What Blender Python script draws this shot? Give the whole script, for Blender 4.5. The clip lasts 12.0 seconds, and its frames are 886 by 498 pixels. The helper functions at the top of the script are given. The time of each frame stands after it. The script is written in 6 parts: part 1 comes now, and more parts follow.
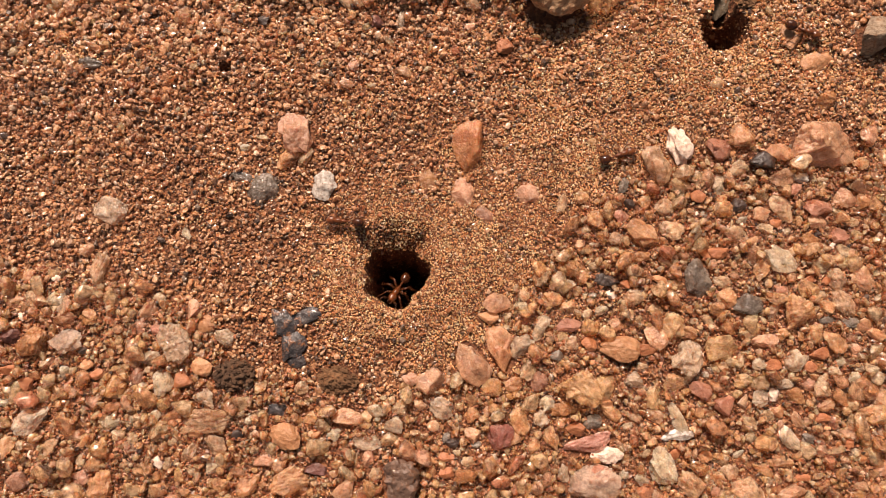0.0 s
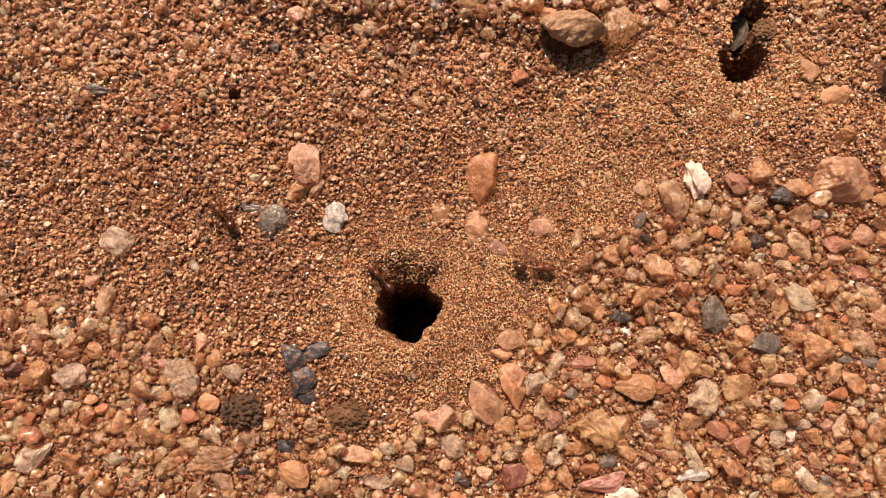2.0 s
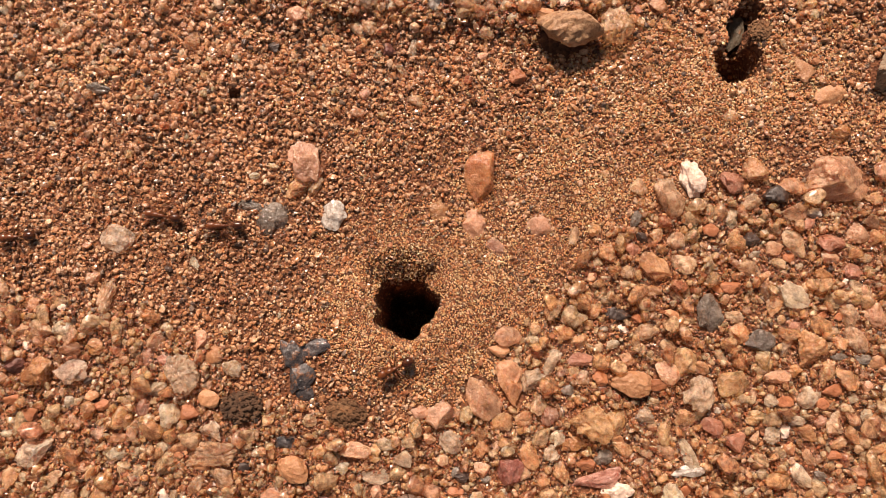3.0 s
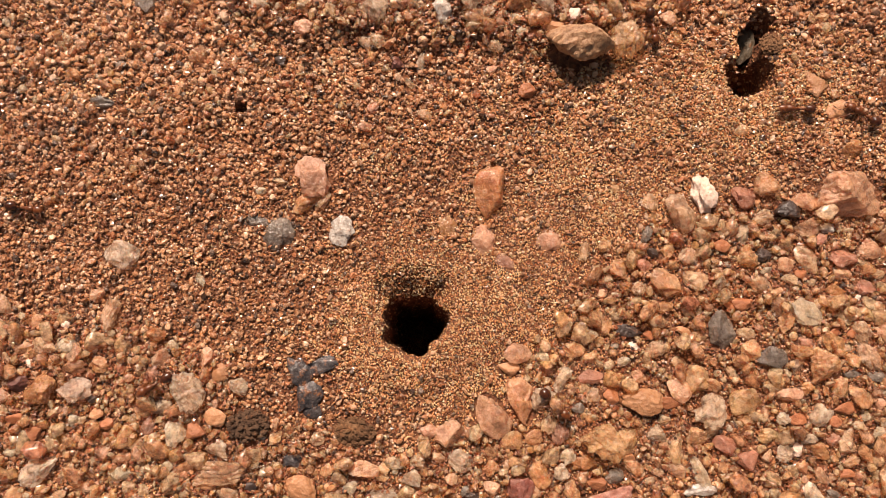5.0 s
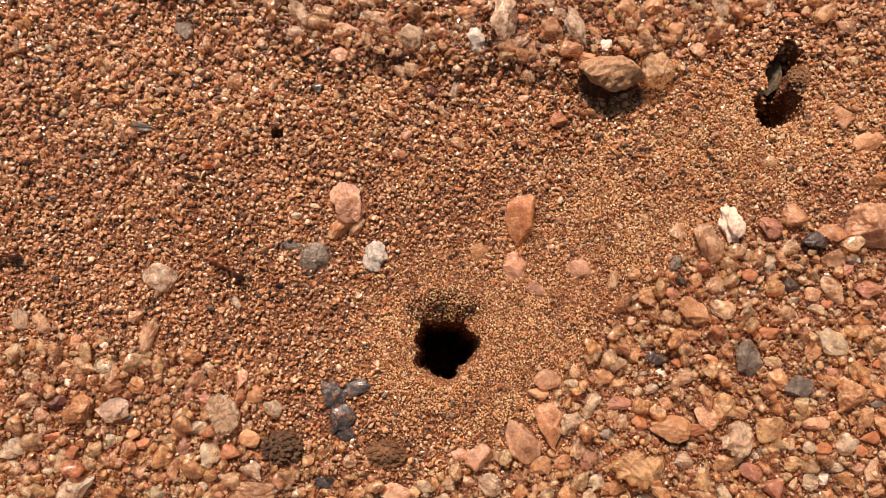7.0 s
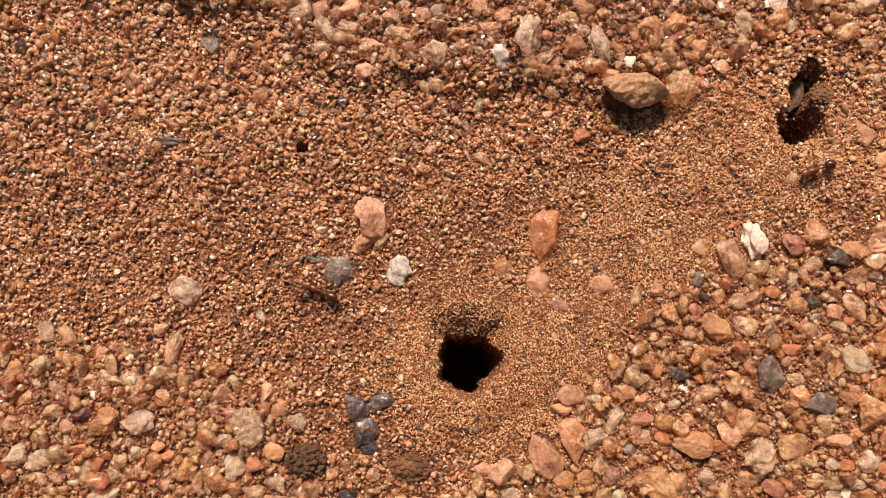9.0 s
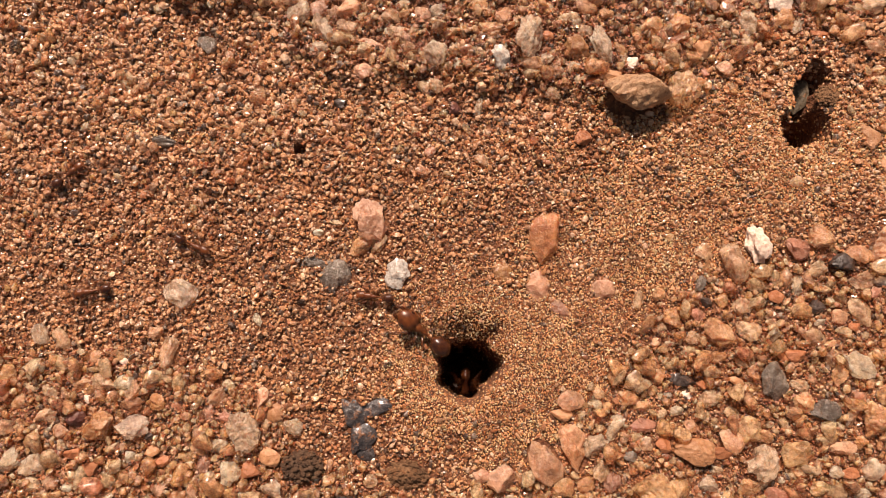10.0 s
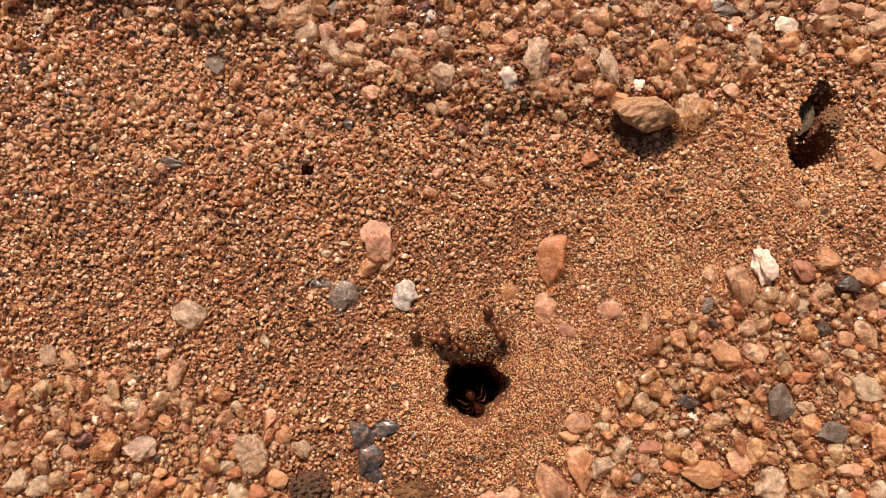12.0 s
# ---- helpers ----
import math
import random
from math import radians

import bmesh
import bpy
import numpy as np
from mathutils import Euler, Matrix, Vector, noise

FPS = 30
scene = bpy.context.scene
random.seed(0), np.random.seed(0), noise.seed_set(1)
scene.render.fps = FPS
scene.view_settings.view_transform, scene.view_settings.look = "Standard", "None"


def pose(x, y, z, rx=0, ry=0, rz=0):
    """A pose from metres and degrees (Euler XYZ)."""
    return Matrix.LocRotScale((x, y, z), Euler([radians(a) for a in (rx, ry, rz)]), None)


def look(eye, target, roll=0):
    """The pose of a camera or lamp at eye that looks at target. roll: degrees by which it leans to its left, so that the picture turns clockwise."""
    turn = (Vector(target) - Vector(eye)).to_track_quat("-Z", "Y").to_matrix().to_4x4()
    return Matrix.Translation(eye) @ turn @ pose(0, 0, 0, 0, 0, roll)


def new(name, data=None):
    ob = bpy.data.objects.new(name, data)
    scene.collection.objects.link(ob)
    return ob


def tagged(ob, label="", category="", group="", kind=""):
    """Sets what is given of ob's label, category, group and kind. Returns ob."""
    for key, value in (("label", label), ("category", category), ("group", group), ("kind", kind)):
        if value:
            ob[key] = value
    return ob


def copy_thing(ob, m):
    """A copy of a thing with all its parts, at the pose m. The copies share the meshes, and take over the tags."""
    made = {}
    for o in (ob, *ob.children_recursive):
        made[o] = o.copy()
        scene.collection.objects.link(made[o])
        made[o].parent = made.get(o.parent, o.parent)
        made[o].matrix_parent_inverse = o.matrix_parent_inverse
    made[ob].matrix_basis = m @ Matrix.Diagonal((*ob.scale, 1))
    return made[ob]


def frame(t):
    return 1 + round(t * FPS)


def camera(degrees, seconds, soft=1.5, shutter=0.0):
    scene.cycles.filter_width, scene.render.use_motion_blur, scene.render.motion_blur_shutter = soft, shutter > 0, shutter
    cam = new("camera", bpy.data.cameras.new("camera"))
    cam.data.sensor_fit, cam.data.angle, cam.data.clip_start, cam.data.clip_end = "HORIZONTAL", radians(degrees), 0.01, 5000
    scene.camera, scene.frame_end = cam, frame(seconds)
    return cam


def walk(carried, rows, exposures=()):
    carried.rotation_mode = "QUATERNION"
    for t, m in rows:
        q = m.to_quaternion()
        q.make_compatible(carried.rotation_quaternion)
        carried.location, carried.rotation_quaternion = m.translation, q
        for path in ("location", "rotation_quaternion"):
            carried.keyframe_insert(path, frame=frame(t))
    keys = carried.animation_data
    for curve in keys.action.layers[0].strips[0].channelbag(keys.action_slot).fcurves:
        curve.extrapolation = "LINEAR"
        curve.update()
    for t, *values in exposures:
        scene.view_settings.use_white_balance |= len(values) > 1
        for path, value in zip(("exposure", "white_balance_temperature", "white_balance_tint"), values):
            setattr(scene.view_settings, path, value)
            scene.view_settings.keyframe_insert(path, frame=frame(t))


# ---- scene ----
# A patch of sandy ground some 7 cm across with two ant nest holes, seen from 5 cm above.
# Plans are in millimetres; MM turns them into the world's metres.
MM = 0.001
cam = camera(65.0, 12.0, soft=0.4, shutter=0.2)
ROWS = [  # seconds, x, y, z in mm, three turns in degrees
    (0.0, 0.164, -0.398, 51.062, 6.15, 0.56, 0.03),
    (0.5, -0.606, 0.652, 50.259, 6.17, 0.40, 0.30),
    (1.0, -0.978, 0.788, 50.037, 6.04, 0.35, 0.35),
    (1.5, -1.049, 1.644, 49.937, 5.91, 0.30, 0.44),
    (2.0, -1.047, 2.228, 50.416, 6.09, 0.23, 0.46),
    (2.5, -1.131, 1.884, 50.610, 6.19, 0.17, 0.54),
    (3.0, -0.944, 1.968, 50.861, 6.15, 0.16, 0.54),
    (3.2, -1.288, 2.292, 51.163, 6.30, 0.18, 0.49),
    (4.8, -2.083, 3.189, 50.367, 6.05, -0.06, 0.46),
    (5.0, -1.869, 3.143, 50.412, 6.19, -0.13, 0.50),
    (5.5, -1.996, 3.157, 50.553, 6.19, -0.01, 0.63),
    (6.0, -2.568, 3.625, 50.377, 6.07, -0.05, 0.74),
    (6.5, -3.003, 3.635, 50.976, 6.17, 0.11, 0.92),
    (7.0, -3.955, 4.611, 51.456, 6.55, 0.11, 1.20),
    (7.2, -3.279, 4.913, 51.205, 6.57, 0.21, 1.22),
    (9.0, -5.604, 5.424, 51.822, 6.78, 0.23, 1.56),
    (9.5, -5.757, 5.690, 51.328, 6.75, 0.29, 1.65),
    (10.0, -5.438, 5.750, 51.135, 6.78, 0.33, 1.75),
    (10.5, -5.763, 6.448, 51.708, 7.03, 0.34, 1.80),
    (11.0, -4.870, 6.813, 52.379, 7.16, 0.56, 1.80),
    (11.5, -6.028, 7.409, 52.666, 7.17, 0.43, 1.81),
    (12.0, -6.073, 7.035, 51.444, 7.06, 0.27, 1.82),
]
walk(cam, [(t, pose(x * MM, y * MM, z * MM, rx, ry, rz)) for t, x, y, z, rx, ry, rz in ROWS],
     exposures=[(0.0, 0.42), (12.0, 0.42)])

# ---- light ----
SUN_EL, SUN_AZ = radians(45), radians(-14)  # azimuth from +y towards +x
world = bpy.data.worlds.new("sky")
scene.world = world
world.use_nodes = True
wt = world.node_tree
sky = wt.nodes.new("ShaderNodeTexSky")
sky.sky_type, sky.sun_disc = "NISHITA", False
sky.sun_elevation, sky.sun_rotation = SUN_EL, SUN_AZ
sky.dust_density = 4.0
haze = wt.nodes.new("ShaderNodeHueSaturation")  # thin white cloud
haze.inputs["Saturation"].default_value = 0.35
wt.links.new(sky.outputs[0], haze.inputs["Color"])
wt.links.new(haze.outputs[0], wt.nodes["Background"].inputs["Color"])
wt.nodes["Background"].inputs["Strength"].default_value = 0.033
sun = new("sun", bpy.data.lights.new("sun", "SUN"))
sun.data.energy, sun.data.angle, sun.data.color = 5.0, radians(9), (1.0, 0.768, 0.615)
to_sun = Vector((math.sin(SUN_AZ) * math.cos(SUN_EL), math.cos(SUN_AZ) * math.cos(SUN_EL), math.sin(SUN_EL)))
sun.matrix_world = look(to_sun * 2, (0, 0, 0))


# ---- materials ----
def nodes_of(name):
    m = bpy.data.materials.new(name)
    m.use_nodes = True
    t = m.node_tree
    return m, t, t.nodes["Principled BSDF"]


def node(t, kind, **values):
    n = t.nodes.new(kind)
    for key, value in values.items():
        n.inputs[key].default_value = value
    return n


def noise_of(t, per_mm, detail=3.0, rough=0.6, vector=None):
    n = node(t, "ShaderNodeTexNoise", Scale=per_mm / MM, Detail=detail, Roughness=rough)
    if vector is not None:
        t.links.new(vector, n.inputs["Vector"])
    return n.outputs["Fac"]


def ramp_of(t, source, stops, mode="LINEAR"):
    r = t.nodes.new("ShaderNodeValToRGB")
    r.color_ramp.interpolation = mode
    e = r.color_ramp.elements
    while len(e) < len(stops):
        e.new(0.5)
    for k, (at, c) in enumerate(stops):
        e[k].position, e[k].color = at, (*c, 1) if len(c) == 3 else c
    t.links.new(source, r.inputs["Fac"])
    return r.outputs["Color"]


def mixed(t, kind, factor, a, b):
    n = t.nodes.new("ShaderNodeMix")
    n.data_type, n.blend_type = "RGBA", kind
    for value, slot in ((factor, 0), (a, 6), (b, 7)):
        if isinstance(value, (int, float)):
            n.inputs[slot].default_value = value
        elif isinstance(value, tuple):
            n.inputs[slot].default_value = (*value, 1)
        else:
            t.links.new(value, n.inputs[slot])
    return n.outputs[2]


def bumped(t, p, height, strength, distance):
    b = node(t, "ShaderNodeBump", Strength=strength, Distance=distance * MM)
    t.links.new(height, b.inputs["Height"])
    t.links.new(b.outputs[0], p.inputs["Normal"])


def local_mm(t):
    return t.nodes.new("ShaderNodeTexCoord").outputs["Object"]


def see_through(t, p, share, colour, height=None, relief=0.1, gloss=0.08):
    """A clear mineral: part of the light goes straight through its body, and a glossy skin lies over both."""
    clear = node(t, "ShaderNodeBsdfTransparent")
    if isinstance(colour, tuple):
        clear.inputs["Color"].default_value = (*colour, 1)
    else:
        t.links.new(colour, clear.inputs["Color"])
    body = t.nodes.new("ShaderNodeMixShader")
    if isinstance(share, float):
        body.inputs[0].default_value = share
    else:
        t.links.new(share, body.inputs[0])
    t.links.new(p.outputs[0], body.inputs[1])
    t.links.new(clear.outputs[0], body.inputs[2])
    skin = node(t, "ShaderNodeBsdfGlossy", Roughness=gloss)
    facing = node(t, "ShaderNodeLayerWeight", Blend=0.5)
    rim = node(t, "ShaderNodeMath")
    rim.operation, rim.inputs[1].default_value = "POWER", 4.0
    fresnel = node(t, "ShaderNodeMath")
    fresnel.operation = "MULTIPLY_ADD"
    fresnel.inputs[1].default_value, fresnel.inputs[2].default_value = 0.6, 0.07
    t.links.new(facing.outputs["Facing"], rim.inputs[0])
    t.links.new(rim.outputs[0], fresnel.inputs[0])
    if height is not None:
        bump = node(t, "ShaderNodeBump", Strength=1.0, Distance=relief * MM)
        t.links.new(height, bump.inputs["Height"])
        t.links.new(bump.outputs[0], skin.inputs["Normal"])
        t.links.new(bump.outputs[0], facing.inputs["Normal"])
    whole = t.nodes.new("ShaderNodeMixShader")
    t.links.new(fresnel.outputs[0], whole.inputs[0])
    t.links.new(body.outputs[0], whole.inputs[1])
    t.links.new(skin.outputs[0], whole.inputs[2])
    t.links.new(whole.outputs[0], t.nodes["Material Output"].inputs["Surface"])


def translucent(p, weight, radius):
    p.inputs["Subsurface Weight"].default_value = weight
    p.inputs["Subsurface Radius"].default_value = (1.0, 1.0, 1.0)
    p.inputs["Subsurface Scale"].default_value = radius * MM


SAND_COLOURS = [  # share from which a colour holds, colour
    (0.00, (0.130, 0.085, 0.060)), (0.05, (0.450, 0.225, 0.115)), (0.15, (0.700, 0.400, 0.205)), (0.36, (0.800, 0.510, 0.290)), (0.56, (0.480, 0.310, 0.190)),
    (0.64, (0.600, 0.285, 0.135)), (0.71, (0.900, 0.650, 0.425)), (0.90, (0.950, 0.800, 0.620)), (0.965, (0.340, 0.290, 0.245))]
FINE_COLOURS = [
    (0.00, (0.12, 0.065, 0.04)), (0.03, (0.52, 0.225, 0.095)), (0.18, (0.76, 0.390, 0.175)), (0.40, (0.90, 0.520, 0.260)),
    (0.68, (0.95, 0.620, 0.350)), (0.86, (0.66, 0.310, 0.135)), (0.93, (0.96, 0.730, 0.500)), (0.98, (0.30, 0.21, 0.16))]
GRAVEL_COLOURS = [
    (0.00, (0.84, 0.56, 0.330)), (0.18, (0.92, 0.69, 0.450)), (0.34, (0.78, 0.48, 0.275)),
    (0.46, (0.95, 0.76, 0.540)), (0.62, (0.88, 0.61, 0.330)), (0.72, (0.72, 0.37, 0.215)),
    (0.79, (0.90, 0.62, 0.460)), (0.90, (0.62, 0.39, 0.235)), (0.94, (0.95, 0.84, 0.69)), (0.985, (0.16, 0.11, 0.08))]


def grain_material(name, gloss, sss, glass, colours, tint=(1, 1, 1), depth=0.15, coat=0.8):
    m, t, p = nodes_of(name)
    island = t.nodes.new("ShaderNodeNewGeometry").outputs["Random Per Island"]
    c = ramp_of(t, island, [(a, tuple(min(k * f, 0.97) for k, f in zip(col, tint))) for a, col in colours], "CONSTANT")
    where = local_mm(t)
    dust = ramp_of(t, noise_of(t, 0.16, 4, 0.65, where), [(0.32, (0.68, 0.57, 0.50)), (0.62, (1.0, 1.0, 1.0))])
    c = mixed(t, "MULTIPLY", 0.4 if coat == 1.0 else 0.75, c, dust)
    patch = ramp_of(t, noise_of(t, 0.55, 3, 0.6, where), [(0.36, (0.60, 0.50, 0.44)), (0.52, (1.0, 1.0, 1.0))])
    c = mixed(t, "MULTIPLY", 0.3 if coat == 1.0 else 0.7, c, patch)
    spots = ramp_of(t, noise_of(t, 2.6, 2, 0.6, where), [(0.34, (0.58, 0.48, 0.42)), (0.52, (1.0, 1.0, 1.0))])
    c = mixed(t, "MULTIPLY", 0.7, c, spots)
    t.links.new(c, p.inputs["Base Color"])
    fr = node(t, "ShaderNodeMath")
    fr.operation = "FRACT"
    mul = node(t, "ShaderNodeMath")
    mul.operation = "MULTIPLY"
    mul.inputs[1].default_value = 37.7
    t.links.new(island, mul.inputs[0])
    t.links.new(mul.outputs[0], fr.inputs[0])
    rr = node(t, "ShaderNodeMapRange")
    rr.inputs["To Min"].default_value, rr.inputs["To Max"].default_value = gloss, gloss + 0.3
    t.links.new(fr.outputs[0], rr.inputs["Value"])
    t.links.new(rr.outputs[0], p.inputs["Roughness"])
    translucent(p, sss, depth)
    p.inputs["IOR"].default_value = 1.5
    p.inputs["Coat Weight"].default_value, p.inputs["Coat Roughness"].default_value = coat, 0.16
    p.inputs["Transmission Weight"].default_value = glass * 0.3
    if glass:
        milk = ramp_of(t, noise_of(t, 2.0, 4, 0.7, where), [(0.38, (min(0.9, glass * 1.9),) * 3), (0.62, (glass * 0.9,) * 3)])
        see_through(t, p, milk, mixed(t, "MIX", 0.5, c, (1.0, 0.93, 0.78)), noise_of(t, 5.0, 3, 0.6, where), 0.30, gloss + 0.10)
    bumped(t, p, noise_of(t, 5.0, 3, 0.6, where), 1.0, 0.09)
    return m


def soil_material():
    m, t, p = nodes_of("sandy_soil")
    where = local_mm(t)
    v = node(t, "ShaderNodeTexVoronoi", Scale=4.5 / MM)
    t.links.new(where, v.inputs["Vector"])
    c = ramp_of(t, v.outputs["Color"], [(0.0, (0.07, 0.026, 0.012)), (0.5, (0.17, 0.064, 0.026)), (1.0, (0.32, 0.140, 0.060))])
    big = ramp_of(t, noise_of(t, 0.12, 5, 0.6, where), [(0.3, (0.62, 0.50, 0.42)), (0.65, (1.0, 1.0, 1.0))])
    t.links.new(mixed(t, "MULTIPLY", 0.8, c, big), p.inputs["Base Color"])
    p.inputs["Roughness"].default_value = 0.85
    bumped(t, p, v.outputs["Distance"], 0.8, 0.15)
    return m


def mineral(name, light, deep, clear, rough, dirt=0.35, grain=0.35, metal=0.0):
    """A stone: a light and a deep colour in soft patches, orange soil stuck in its hollows, a fine relief; clear: how far light goes through."""
    m, t, p = nodes_of(name)
    tc = t.nodes.new("ShaderNodeTexCoord").outputs["Object"]
    info = t.nodes.new("ShaderNodeObjectInfo")
    shift = t.nodes.new("ShaderNodeVectorMath")
    shift.operation = "ADD"
    t.links.new(tc, shift.inputs[0])
    t.links.new(info.outputs["Location"], shift.inputs[1])
    where = shift.outputs[0]
    glassy = clear >= 0.3
    c = ramp_of(t, noise_of(t, 0.9, 4, 0.62, where), [(0.30, deep), (0.70, light)])
    fleck = ramp_of(t, noise_of(t, 5.0, 3, 0.65, where), [(0.36, (0.60, 0.50, 0.44)), (0.55, (1.0, 1.0, 1.0))])
    c = mixed(t, "MULTIPLY", grain * (0.7 if glassy else 1.0), c, fleck)
    dots = node(t, "ShaderNodeTexVoronoi", Scale=1.9 / MM)
    t.links.new(where, dots.inputs["Vector"])
    c = mixed(t, "MULTIPLY", 0.45 if glassy else 0.6, c, ramp_of(t, dots.outputs["Distance"], [(0.07, (0.40, 0.26, 0.16)), (0.13, (1.0, 1.0, 1.0))]))
    soil = ramp_of(t, noise_of(t, 1.6, 5, 0.7, where), [(0.54, (0, 0, 0)), (0.68, (1, 1, 1))])
    f = node(t, "ShaderNodeMath")
    f.operation = "MULTIPLY"
    f.inputs[1].default_value = dirt
    t.links.new(soil, f.inputs[0])
    c = mixed(t, "MIX", f.outputs[0], c, (0.40, 0.16, 0.06))
    hsv = t.nodes.new("ShaderNodeHueSaturation")
    vary = node(t, "ShaderNodeMapRange")
    vary.inputs["To Min"].default_value, vary.inputs["To Max"].default_value = 0.80, 1.06
    t.links.new(info.outputs["Random"], vary.inputs["Value"])
    t.links.new(vary.outputs[0], hsv.inputs["Value"])
    t.links.new(c, hsv.inputs["Color"])
    t.links.new(hsv.outputs[0], p.inputs["Base Color"])
    r = node(t, "ShaderNodeMapRange")
    r.inputs["From Min"].default_value, r.inputs["From Max"].default_value = 0.35, 0.65
    r.inputs["To Min"].default_value, r.inputs["To Max"].default_value = rough, min(1.0, rough + 0.3)
    t.links.new(noise_of(t, 2.2, 3, 0.6, where), r.inputs["Value"])
    t.links.new(r.outputs[0], p.inputs["Roughness"])
    p.inputs["Metallic"].default_value = metal
    if clear:
        translucent(p, min(1.0, clear * 2.0), 0.35)
    chips = node(t, "ShaderNodeTexVoronoi", Scale=2.2 / MM)
    t.links.new(where, chips.inputs["Vector"])
    relief = mixed(t, "MIX", 0.4, noise_of(t, 3.2, 5, 0.62, where), chips.outputs["Distance"])
    if glassy:  # clear and milky patches under a broken glassy skin
        k = clear / 0.6
        p.inputs["IOR"].default_value = 1.5
        p.inputs["Transmission Weight"].default_value = 0.12 * k
        milk = ramp_of(t, noise_of(t, 1.2, 5, 0.7, where), [(0.38, (0.86 * k,) * 3), (0.60, (0.44 * k,) * 3)])
        sugar = mixed(t, "MIX", 0.45, relief, noise_of(t, 7.0, 2, 0.6, where))
        see_through(t, p, milk, tuple(c ** 0.3 for c in light), sugar, 0.28, rough)
        bumped(t, p, sugar, 1.0, 0.16)
    else:
        bumped(t, p, relief, 1.0, 0.18)
        if rough < 0.3:
            p.inputs["Coat Weight"].default_value = 1.0
            p.inputs["Coat Roughness"].default_value = 0.05
    return m


